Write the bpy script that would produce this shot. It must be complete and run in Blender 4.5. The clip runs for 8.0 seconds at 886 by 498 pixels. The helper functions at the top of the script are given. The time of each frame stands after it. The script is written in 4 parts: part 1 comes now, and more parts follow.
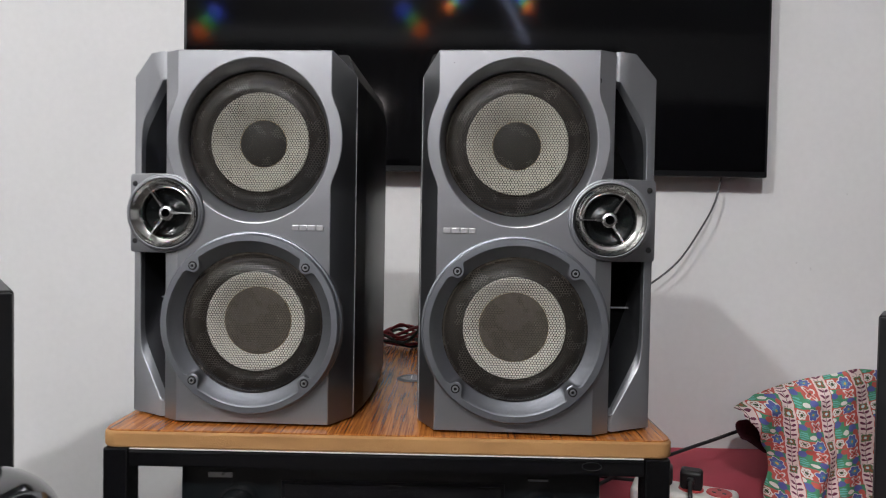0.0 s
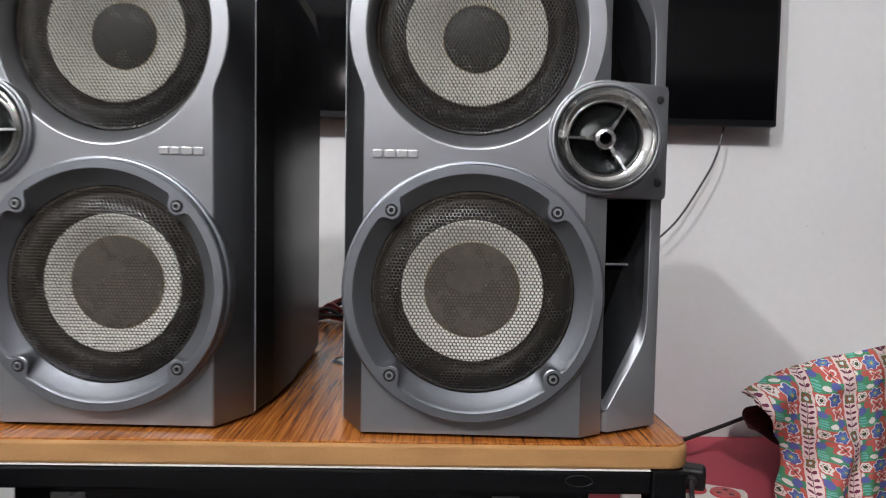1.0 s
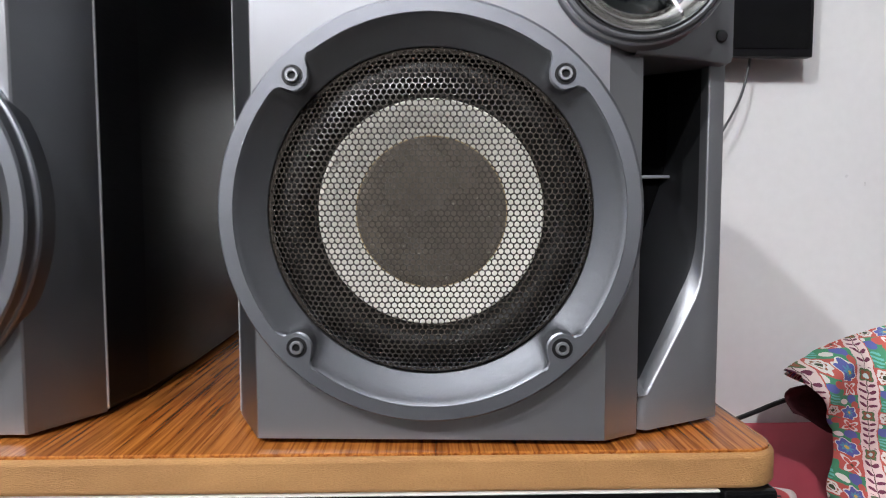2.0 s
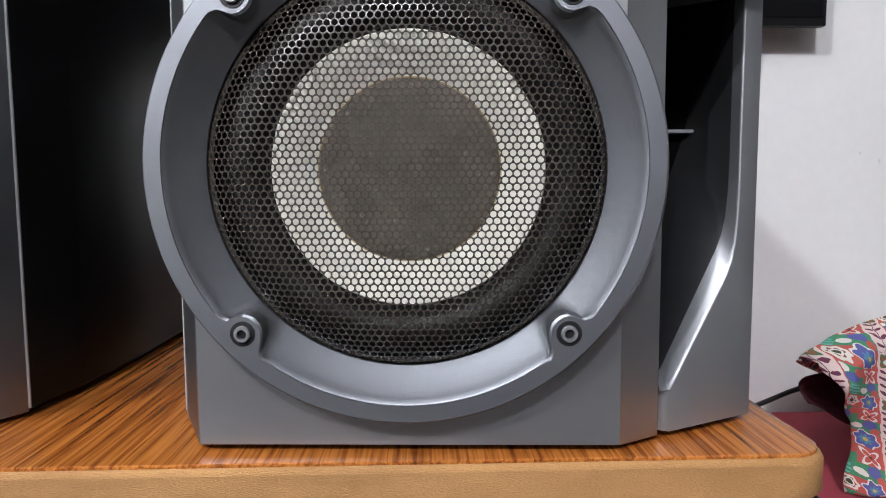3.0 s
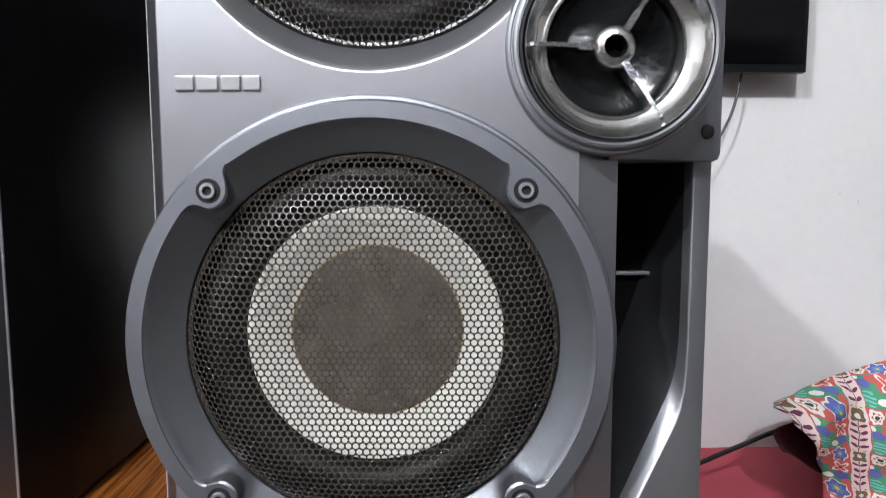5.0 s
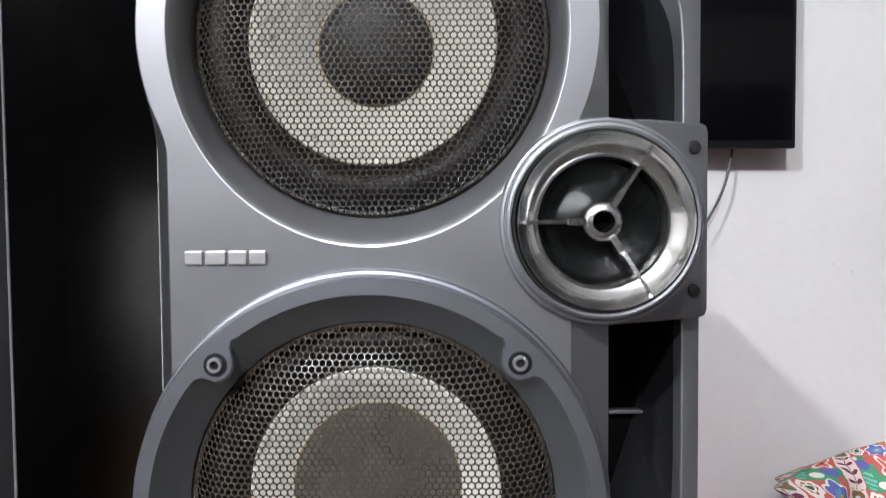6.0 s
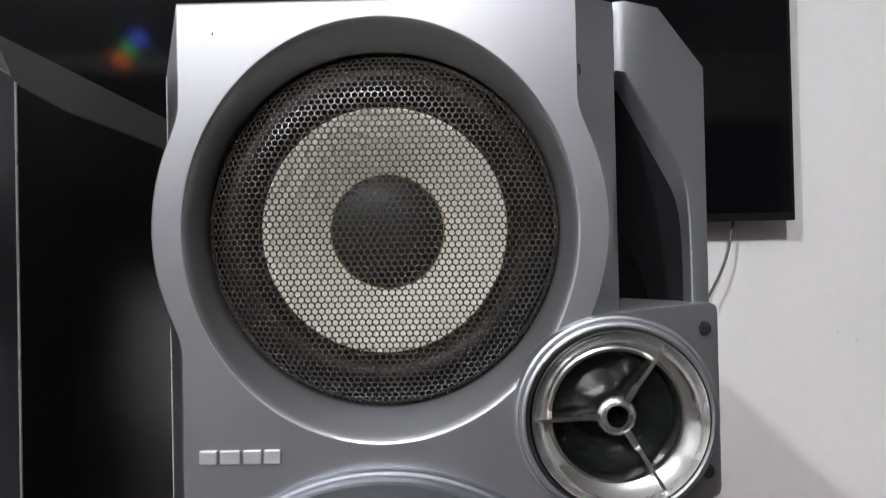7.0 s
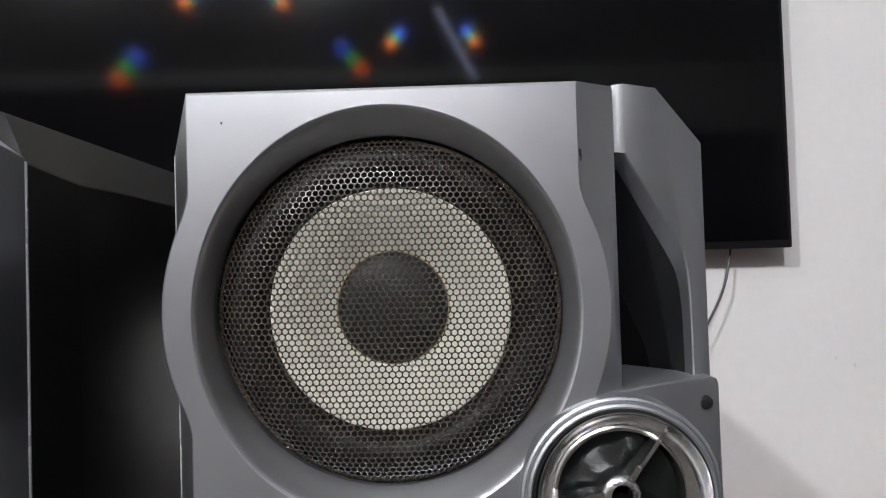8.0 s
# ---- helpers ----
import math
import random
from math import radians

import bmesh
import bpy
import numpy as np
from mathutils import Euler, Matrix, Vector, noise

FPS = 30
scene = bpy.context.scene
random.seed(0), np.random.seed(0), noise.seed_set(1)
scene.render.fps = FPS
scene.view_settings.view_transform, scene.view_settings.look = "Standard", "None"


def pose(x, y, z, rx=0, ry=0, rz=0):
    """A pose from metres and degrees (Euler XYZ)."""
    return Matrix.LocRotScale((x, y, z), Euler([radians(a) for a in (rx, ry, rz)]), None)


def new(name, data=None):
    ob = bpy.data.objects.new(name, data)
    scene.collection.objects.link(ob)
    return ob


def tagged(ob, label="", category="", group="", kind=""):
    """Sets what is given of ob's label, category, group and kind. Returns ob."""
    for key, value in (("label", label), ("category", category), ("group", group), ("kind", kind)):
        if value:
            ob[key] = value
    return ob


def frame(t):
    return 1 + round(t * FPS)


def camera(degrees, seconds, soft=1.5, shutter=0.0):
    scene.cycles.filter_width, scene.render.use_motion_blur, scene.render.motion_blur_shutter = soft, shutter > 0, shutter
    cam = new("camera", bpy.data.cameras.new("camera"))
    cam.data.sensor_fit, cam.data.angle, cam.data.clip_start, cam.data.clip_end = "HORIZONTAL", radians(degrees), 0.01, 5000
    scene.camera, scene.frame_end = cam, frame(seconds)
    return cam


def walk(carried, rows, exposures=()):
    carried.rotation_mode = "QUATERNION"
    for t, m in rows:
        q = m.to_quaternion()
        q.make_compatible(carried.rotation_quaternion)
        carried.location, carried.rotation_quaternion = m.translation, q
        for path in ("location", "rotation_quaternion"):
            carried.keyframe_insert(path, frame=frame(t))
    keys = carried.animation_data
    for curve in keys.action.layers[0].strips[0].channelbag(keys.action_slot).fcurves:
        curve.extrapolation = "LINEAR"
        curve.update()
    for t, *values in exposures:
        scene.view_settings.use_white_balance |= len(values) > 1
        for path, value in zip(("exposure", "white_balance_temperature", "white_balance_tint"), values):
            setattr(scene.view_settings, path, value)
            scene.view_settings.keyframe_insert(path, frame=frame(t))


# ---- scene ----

from mathutils import geometry

# ---- camera ----
cam = camera(67.3, 8.0, soft=1.1, shutter=0.3)
METRES, EYE, TILT, LEAN, TURN = 0.68, 0.81, 0.0, 0.0, 0.0
ROWS = [
    (0.0, 0.0, 0.0, 0.0, 0.03, -1.55, -1.02),
    (0.5, 0.0189, 0.1193, -0.0214, -0.81, -2.16, -1.23),
    (1.0, 0.0563, 0.2872, -0.0613, -1.64, -3.14, -1.02),
    (1.5, 0.0839, 0.439, -0.1051, -2.02, -3.65, -0.17),
    (2.0, 0.1025, 0.5554, -0.1401, -2.12, -4.12, 0.07),
    (3.5, 0.1167, 0.6393, -0.1606, -2.61, -5.48, 0.35),
    (4.0, 0.1224, 0.6379, -0.144, -2.79, -5.88, 0.2),
    (4.5, 0.1307, 0.6288, -0.0981, -2.81, -6.28, 0.07),
    (6.0, 0.1338, 0.6072, 0.02, -2.9, -2.16, 0.48),
    (6.5, 0.1318, 0.6064, 0.0687, -2.95, -0.59, 0.82),
    (7.0, 0.1271, 0.606, 0.1181, -2.93, 0.58, 1.23),
    (7.5, 0.1265, 0.6013, 0.1465, -3.15, 1.25, 1.52),
    (8.0, 0.123, 0.5978, 0.162, -3.13, 1.5, 1.76),
]
EXPOSURES = [(0.0, -0.27, 6500, 10), (0.5, -0.24, 6480, 10), (1.5, 0.18, 6400, 10), (3.5, 0.28, 6200, 10), (4.5, 0.34, 6200, 10), (6.5, 0.38, 6350, 10), (7.0, 0.07, 6400, 10), (7.5, 0.07, 6420, 10), (8.0, 0.12, 6450, 10)]
walk(cam, [(t, pose(0, 0, EYE, TILT, LEAN, TURN) @ pose(METRES * x, METRES * y, METRES * z, 90 + pitch, roll, yaw)) for t, x, y, z, yaw, pitch, roll in ROWS], EXPOSURES)

# ---- light ----
world = bpy.data.worlds.new("world")
scene.world = world
world.use_nodes = True
world.node_tree.nodes["Background"].inputs[0].default_value = (0.5, 0.52, 0.56, 1)
world.node_tree.nodes["Background"].inputs[1].default_value = 0.1


def lamp(name, at, size, watts, colour):
    data = bpy.data.lights.new(name, "POINT")
    data.shadow_soft_size, data.energy, data.color = size, watts, colour
    ob = new(name, data)
    ob.location = at
    return ob


MAIN_LAMP, REAR_LAMP, SIDE_LAMP = (-2.3, -2.13, 3.32), (-0.6, -2.7, 3.51), (-0.97, -6.5, 2.53)
lamp("main_lamp", (-2.3, -2.13, 3.21), 0.06, 340, (0.985, 0.99, 1.0))
lamp("rear_lamp", (-0.6, -2.7, 3.4), 0.09, 345, (0.985, 0.99, 1.0))
lamp("wall_lamp", (-0.97, -6.47, 2.53), 0.10, 10, (1.0, 0.9, 0.9))


# ---- materials ----
def material(name, colour, rough=0.5, metal=0.0, spread=0.12, scale=30.0, bump=0.0, bump_scale=400.0, stretch=(1, 1, 1), coat=0.0, rough_spread=0.08, other=None, spec=0.5):
    """A surface whose colour and gloss vary at a coarse and a fine scale."""
    m = bpy.data.materials.new(name)
    m.use_nodes = True
    n, l = m.node_tree.nodes, m.node_tree.links
    b = n["Principled BSDF"]
    b.inputs["Metallic"].default_value = metal
    b.inputs["Coat Weight"].default_value = coat
    b.inputs["Specular IOR Level"].default_value = spec
    tc = n.new("ShaderNodeTexCoord")
    mp = n.new("ShaderNodeMapping")
    mp.inputs["Scale"].default_value = stretch
    l.new(tc.outputs["Object"], mp.inputs["Vector"])
    big, fine = n.new("ShaderNodeTexNoise"), n.new("ShaderNodeTexNoise")
    big.inputs["Scale"].default_value, big.inputs["Detail"].default_value = scale, 4
    fine.inputs["Scale"].default_value, fine.inputs["Detail"].default_value = bump_scale, 2
    for t in (big, fine):
        l.new(mp.outputs["Vector"], t.inputs["Vector"])
    mix = n.new("ShaderNodeMix")
    mix.data_type = "RGBA"
    dark = tuple(c * (1 - spread) for c in colour)
    light = other or tuple(min(1, c * (1 + spread)) for c in colour)
    mix.inputs["A"].default_value, mix.inputs["B"].default_value = (*dark, 1), (*light, 1)
    add = n.new("ShaderNodeMath")
    add.operation = "MULTIPLY_ADD"
    add.inputs[1].default_value, add.inputs[2].default_value = 0.35, 0.0
    l.new(fine.outputs["Fac"], add.inputs[0])
    sm = n.new("ShaderNodeMath")
    sm.operation = "MULTIPLY_ADD"
    sm.inputs[1].default_value = 0.65
    l.new(big.outputs["Fac"], sm.inputs[0])
    l.new(add.outputs[0], sm.inputs[2])
    rg = n.new("ShaderNodeMapRange")
    rg.inputs["From Min"].default_value, rg.inputs["From Max"].default_value = 0.3, 0.7
    l.new(sm.outputs[0], rg.inputs["Value"])
    l.new(rg.outputs[0], mix.inputs["Factor"])
    l.new(mix.outputs["Result"], b.inputs["Base Color"])
    rr = n.new("ShaderNodeMapRange")
    rr.inputs["To Min"].default_value, rr.inputs["To Max"].default_value = max(0.02, rough - rough_spread), min(1, rough + rough_spread)
    l.new(big.outputs["Fac"], rr.inputs["Value"])
    l.new(rr.outputs[0], b.inputs["Roughness"])
    if bump:
        bp = n.new("ShaderNodeBump")
        bp.inputs["Strength"].default_value, bp.inputs["Distance"].default_value = bump, 0.001
        l.new(fine.outputs["Fac"], bp.inputs["Height"])
        l.new(bp.outputs[0], b.inputs["Normal"])
    return m


SILVER = material("silver_plastic", (0.395, 0.403, 0.424), 0.36, 0.88, 0.05, 9, 0.03, 1600, coat=0.0, rough_spread=0.05)
RING_SILVER = material("satin_silver", (0.235, 0.243, 0.268), 0.47, 0.95, 0.05, 9, 0.03, 1600, rough_spread=0.05)
GUNMETAL = material("grey_plastic", (0.35, 0.357, 0.376), 0.5, 0.93, 0.06, 12, 0.03, 1600, rough_spread=0.05)
DARK_PLASTIC = material("black_plastic", (0.01, 0.01, 0.011), 0.42, 0, 0.2, 20, 0.1, 900, spec=0.35)
# almost no colour: the shade deep in slots and bores is painted in
HOLE_SHADE = material("hole_shade_black", (0.0015, 0.0015, 0.0017), 0.85, 0, 0.2, 40, spec=0.05)
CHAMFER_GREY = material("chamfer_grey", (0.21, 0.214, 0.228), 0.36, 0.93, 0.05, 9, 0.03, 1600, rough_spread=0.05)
# the wing's grey, darkened to hold the shade inside the slot
SLOT_WALL_SHADE = material("slot_wall_shade", (0.075, 0.077, 0.083), 0.4, 0.85, 0.08, 14, 0.03, 1600, rough_spread=0.05)
TOP_VINYL = material("grey_brown_vinyl", (0.058, 0.055, 0.051), 0.5, 0, 0.25, 14, 0.1, 700, spec=0.4)
CABINET_VINYL = material("black_vinyl", (0.006, 0.006, 0.0065), 0.36, 0, 0.2, 6, 0.12, 500, stretch=(1, 0.1, 1), rough_spread=0.06, spec=0.22)
GRILLE = material("black_grille", (0.048, 0.040, 0.033), 0.27, 0.0, 0.25, 40, 0, 600, rough_spread=0.05, spec=0.5)
RUBBER = material("black_rubber", (0.007, 0.0065, 0.006), 0.5, 0, 0.25, 40, 0.1, 600, spec=0.25)
CONE_GREY = material("grey_cone", (0.66, 0.64, 0.555), 0.65, 0.0, 0.06, 25, 0.25, 700, spec=0.2)
CONE_WHITE = material("silver_cone", (0.87, 0.84, 0.76), 0.65, 0.0, 0.05, 25, 0.25, 700, spec=0.2)
def dusty(m, amount, scale=420.0, limit=0.71):
    """Adds small pale dust specks to a material."""
    n, l = m.node_tree.nodes, m.node_tree.links
    b = n["Principled BSDF"]
    src = b.inputs["Base Color"].links[0].from_socket
    tc = n.new("ShaderNodeTexCoord")
    dust = n.new("ShaderNodeTexNoise")
    dust.inputs["Scale"].default_value, dust.inputs["Detail"].default_value = scale, 1
    l.new(tc.outputs["Object"], dust.inputs["Vector"])
    rg = n.new("ShaderNodeMapRange")
    rg.inputs["From Min"].default_value, rg.inputs["From Max"].default_value, rg.inputs["To Max"].default_value = limit, limit + 0.05, amount
    l.new(dust.outputs["Fac"], rg.inputs["Value"])
    x = n.new("ShaderNodeMix")
    x.data_type = "RGBA"
    x.inputs["B"].default_value = (0.5, 0.47, 0.42, 1)
    l.new(rg.outputs[0], x.inputs["Factor"])
    l.new(src, x.inputs["A"])
    l.new(x.outputs["Result"], b.inputs["Base Color"])


GLUE = material("yellow_glue", (0.42, 0.31, 0.16), 0.5, 0, 0.3, 120)
CAP_GREY = material("dark_cap", (0.014, 0.0155, 0.0155), 0.5, 0, 0.2, 40, 0.12, 500, spec=0.25)
CAP_BROWN = material("dusty_cap", (0.115, 0.099, 0.08), 0.8, 0, 0.34, 130, 0.6, 420, spec=0.2)
dusty(CAP_BROWN, 0.35)
CHROME = material("chrome", (0.78, 0.78, 0.77), 0.07, 1, 0.05, 60, 0, 200, rough_spread=0.05)
WORN_CHROME = material("worn_chrome", (0.92, 0.92, 0.91), 0.16, 1, 0.14, 130, 0.05, 500, rough_spread=0.13, other=(0.84, 0.83, 0.80))
PLUG_METAL = material("satin_chrome", (0.74, 0.74, 0.74), 0.22, 1, 0.06, 200, 0.2, 900)
LOGO_SILVER = material("silver_badge", (0.52, 0.52, 0.53), 0.3, 0.5, 0.05, 60)
BLACK_STEEL = material("black_steel", (0.004, 0.004, 0.0045), 0.2, 0, 0.2, 12, 0.1, 300, spec=0.25)
WALL_PAINT = material("wall_paint", (0.66, 0.655, 0.65), 0.75, 0, 0.045, 3.0, 0.25, 70)
SCUFF_GREY = material("scuff_grey", (0.58, 0.575, 0.57), 0.8, 0, 0.1, 200)
CEILING_PAINT = material("ceiling_paint", (0.8, 0.8, 0.79), 0.8, 0, 0.02, 2.0)
FLOOR_TILE = material("floor_tile", (0.04, 0.035, 0.032), 0.6, 0, 0.1, 2.0, spec=0.15)
TV_GLASS = material("tv_glass", (0.002, 0.002, 0.0025), 0.07, 0, 0.1, 5, rough_spread=0.02, spec=0.24)
TV_PLASTIC = material("tv_plastic", (0.005, 0.005, 0.006), 0.35, 0, 0.1, 30, spec=0.25)
AMP_BLACK = material("amp_black", (0.005, 0.007, 0.008), 0.26, 0.0, 0.15, 20, 0.05, 900, stretch=(0.1, 1, 1))
DISPLAY = material("display_glass", (0.004, 0.004, 0.005), 0.08, 0, 0.1, 20)
RED_CLOTH = material("red_cloth", (0.40, 0.05, 0.075), 0.8, 0, 0.15, 8, 0.5, 900)
DARK_RED_CLOTH = material("maroon_cloth", (0.055, 0.016, 0.02), 0.9, 0, 0.5, 90, 0.5, 900, spec=0.15)
CABLE_BLACK = material("cable_black", (0.012, 0.012, 0.012), 0.4, 0, 0.2, 60)
CABLE_GREY = material("cable_grey", (0.05, 0.05, 0.052), 0.5, 0, 0.2, 60)
CABLE_RED = material("cable_red", (0.24, 0.02, 0.03), 0.4, 0, 0.3, 60)
STRIP_WHITE = material("strip_white", (0.72, 0.70, 0.66), 0.4, 0, 0.06, 20)
STRIP_RED = material("strip_red", (0.5, 0.06, 0.06), 0.4, 0, 0.1, 30)
DIAPHRAGM = material("black_diaphragm", (0.004, 0.005, 0.005), 0.2, 0, 0.2, 60, 0.22, 260, spec=0.35)
GLOSS_BLACK = material("gloss_black", (0.01, 0.01, 0.011), 0.12, 0, 0.2, 10, coat=0.4)
EDGE_WOOD = material("board_edge", (0.37, 0.178, 0.058), 0.8, 0, 0.3, 26, 0.6, 1500, stretch=(0.5, 0.5, 1.6), other=(0.45, 0.24, 0.088))
SOFA_CLOTH = material("sofa_cloth", (0.035, 0.033, 0.034), 0.9, 0, 0.2, 20, 0.4, 600, spec=0.2)
LAMP_GLOW = material("lamp_glow", (0.9, 0.9, 0.88), 0.5)
LAMP_GLOW.node_tree.nodes["Principled BSDF"].inputs["Emission Color"].default_value = (1, 0.97, 0.92, 1)
LAMP_GLOW.node_tree.nodes["Principled BSDF"].inputs["Emission Strength"].default_value = 8


def glow_material(name, colour, strength):
    m = material(name, colour, 0.4)
    b = m.node_tree.nodes["Principled BSDF"]
    b.inputs["Emission Color"].default_value, b.inputs["Emission Strength"].default_value = (*colour, 1), strength
    return m


# glows of the added caps and tube that only the screen mirrors
GLOW_RED = [glow_material("red_glow", (1.0, 0.17, 0.03), e) for e in (8.8, 52)]
GLOW_GREEN = [glow_material("green_glow", (0.08, 0.8, 0.12), e) for e in (4.4, 34)]
GLOW_BLUE = [glow_material("blue_glow", (0.06, 0.12, 1.0), e) for e in (7.8, 58)]
GLOW_TUBE = glow_material("tube_glow", (0.62, 0.68, 1.0), 13)
# cloth of the added backdrops that cut bounced light and reflections
DARK_BACKDROP = material("dark_backdrop_cloth", (0.04, 0.038, 0.037), 0.9, 0, 0.2, 12, 0.3, 500, spec=0.15)
BACKDROP = material("backdrop_cloth", (0.085, 0.082, 0.08), 0.9, 0, 0.2, 12, 0.3, 500, spec=0.15)


def wood_material():
    """Orange-brown laminate with dark grain that runs along y."""
    m = bpy.data.materials.new("wood_laminate")
    m.use_nodes = True
    n, l = m.node_tree.nodes, m.node_tree.links
    b = n["Principled BSDF"]
    tc = n.new("ShaderNodeTexCoord")

    def grain(sx, sy, scale, detail, distort=0.0):
        mp = n.new("ShaderNodeMapping")
        mp.inputs["Scale"].default_value = (sx, sy, 1)
        l.new(tc.outputs["Object"], mp.inputs["Vector"])
        t = n.new("ShaderNodeTexNoise")
        t.inputs["Scale"].default_value, t.inputs["Detail"].default_value, t.inputs["Distortion"].default_value = scale, detail, distort
        l.new(mp.outputs[0], t.inputs["Vector"])
        return t.outputs["Fac"]

    def ramp(src, stops):
        r = n.new("ShaderNodeValToRGB")
        while len(r.color_ramp.elements) < len(stops):
            r.color_ramp.elements.new(0.5)
        for e, (p, c) in zip(r.color_ramp.elements, stops):
            e.position, e.color = p, (*c, 1)
        l.new(src, r.inputs[0])
        return r.outputs[0]

    def mix(a, c, f, mode="MULTIPLY"):
        x = n.new("ShaderNodeMix")
        x.data_type, x.blend_type = "RGBA", mode
        x.inputs["Factor"].default_value = f
        l.new(a, x.inputs["A"])
        l.new(c, x.inputs["B"])
        return x.outputs["Result"]

    base = ramp(grain(1, 0.03, 190, 4, 0.3), [(0.3, (0.22, 0.066, 0.013)), (0.45, (0.36, 0.118, 0.022)), (0.56, (0.48, 0.175, 0.036)), (0.72, (0.29, 0.088, 0.018))])
    lines = ramp(grain(1, 0.02, 480, 3, 0.2), [(0.41, (0.40, 0.24, 0.15)), (0.48, (0.92, 0.9, 0.86)), (0.7, (1, 1, 1))])
    thin = ramp(grain(1, 0.03, 760, 2), [(0.35, (0.6, 0.55, 0.5)), (0.52, (1, 1, 1))])
    blot = ramp(grain(1, 0.5, 6, 3), [(0.3, (0.82, 0.8, 0.78)), (0.65, (1, 1, 1))])
    l.new(mix(mix(mix(base, lines, 0.7), thin, 0.7), blot, 0.8), b.inputs["Base Color"])
    b.inputs["Roughness"].default_value = 0.27
    b.inputs["Specular IOR Level"].default_value = 0.45
    bump = n.new("ShaderNodeBump")
    bump.inputs["Strength"].default_value, bump.inputs["Distance"].default_value = 0.15, 0.0006
    l.new(grain(1, 0.04, 300, 2), bump.inputs["Height"])
    l.new(bump.outputs[0], b.inputs["Normal"])
    return m


WOOD = wood_material()


def print_cotton():
    """Printed cotton: pale strips of leaf vines between rows of flowers on red, green and blue. UV in metres."""
    m = bpy.data.materials.new("printed_cotton")
    m.use_nodes = True
    n, l = m.node_tree.nodes, m.node_tree.links
    b = n["Principled BSDF"]
    b.inputs["Roughness"].default_value = 0.85
    uv = n.new("ShaderNodeTexCoord").outputs["UV"]
    sep = n.new("ShaderNodeSeparateXYZ")
    wobble = n.new("ShaderNodeTexNoise")
    wobble.inputs["Scale"].default_value, wobble.inputs["Detail"].default_value = 70, 3
    l.new(uv, wobble.inputs["Vector"])
    drift = n.new("ShaderNodeVectorMath")
    drift.operation = "MULTIPLY_ADD"
    drift.inputs[1].default_value = (0.007, 0.007, 0)
    l.new(wobble.outputs["Color"], drift.inputs[0])
    l.new(uv, drift.inputs[2])
    l.new(drift.outputs[0], sep.inputs[0])

    def op(kind, a, c=0.0, d=0.0):
        x = n.new("ShaderNodeMath")
        x.operation = kind
        for i, v in enumerate((a, c, d)):
            if isinstance(v, (int, float)):
                x.inputs[i].default_value = v
            else:
                l.new(v, x.inputs[i])
        return x.outputs[0]

    px, py = op("WRAP", sep.outputs[0], 0.072, 0.0), op("WRAP", sep.outputs[1], 0.0625, 0.0)
    row = op("FLOOR", op("DIVIDE", sep.outputs[1], 0.0625))

    def both(a, c):
        return op("MULTIPLY", a, c)

    def within(v, lo, hi):
        return both(op("GREATER_THAN", v, lo), op("LESS_THAN", v, hi))

    def blob(cx, cy, r, lobes=0, depth=0.0, flat=1.0, turn=0.0):
        dx, dy = op("SUBTRACT", px, cx), op("MULTIPLY", op("SUBTRACT", py, cy), flat)
        dist = op("SQRT", op("ADD", op("MULTIPLY", dx, dx), op("MULTIPLY", dy, dy)))
        if not lobes:
            return op("LESS_THAN", dist, r)
        wave = op("COSINE", op("MULTIPLY_ADD", op("ARCTAN2", dy, dx), float(lobes), turn))
        return op("LESS_THAN", dist, op("MULTIPLY_ADD", wave, r * depth, r))

    colour = None

    def paint(mask, c):
        nonlocal colour
        x = n.new("ShaderNodeMix")
        x.data_type = "RGBA"
        if isinstance(mask, float):
            x.inputs["Factor"].default_value = mask
        else:
            l.new(mask, x.inputs["Factor"])
        if colour is None:
            x.inputs["A"].default_value = (*c, 1)
        else:
            l.new(colour, x.inputs["A"])
        x.inputs["B"].default_value = (*c, 1)
        colour = x.outputs["Result"]

    RED, GREEN, BLUE, CREAM, PLUM, TEAL = (0.56, 0.11, 0.085), (0.07, 0.29, 0.15), (0.11, 0.13, 0.40), (0.82, 0.77, 0.72), (0.16, 0.03, 0.07), (0.16, 0.52, 0.45)
    paint(1.0, RED)
    paint(within(py, 0.021, 0.040), GREEN)
    paint(both(within(py, 0.040, 0.0625), op("LESS_THAN", px, 0.044)), GREEN)
    paint(blob(0.031, 0.031, 0.0075, 0, 0, 0.8), TEAL)
    paint(both(blob(0.031, 0.031, 0.0085, 0, 0, 0.8), op("GREATER_THAN", op("SINE", op("MULTIPLY", py, 1300.0)), 0.1)), GREEN)
    paint(blob(0.046, 0.029, 0.0065, 0, 0, 1.5), CREAM)
    paint(blob(0.060, 0.034, 0.0078, 0, 0, 1.2), BLUE)
    paint(blob(0.066, 0.025, 0.0050), RED)
    paint(blob(0.030, 0.048, 0.0075, 0, 0, 1.2), BLUE)
    paint(blob(0.040, 0.055, 0.0060), RED)
    paint(blob(0.025, 0.058, 0.0040), CREAM)
    paint(blob(0.032, 0.0105, 0.0088, 6, 0.08), CREAM)
    paint(blob(0.032, 0.0105, 0.0055, 6, 0.15), (0.30, 0.11, 0.05))
    paint(blob(0.032, 0.0105, 0.0045), CREAM)
    paint(blob(0.032, 0.0105, 0.0030), (0.05, 0.07, 0.03))
    paint(blob(0.056, 0.0105, 0.0125, 6, 0.12, 1, 1.5), CREAM)
    paint(blob(0.056, 0.0105, 0.0108, 6, 0.16, 1, 1.5), BLUE)
    paint(blob(0.056, 0.0105, 0.0055, 8, 0.3), (0.10, 0.30, 0.45))
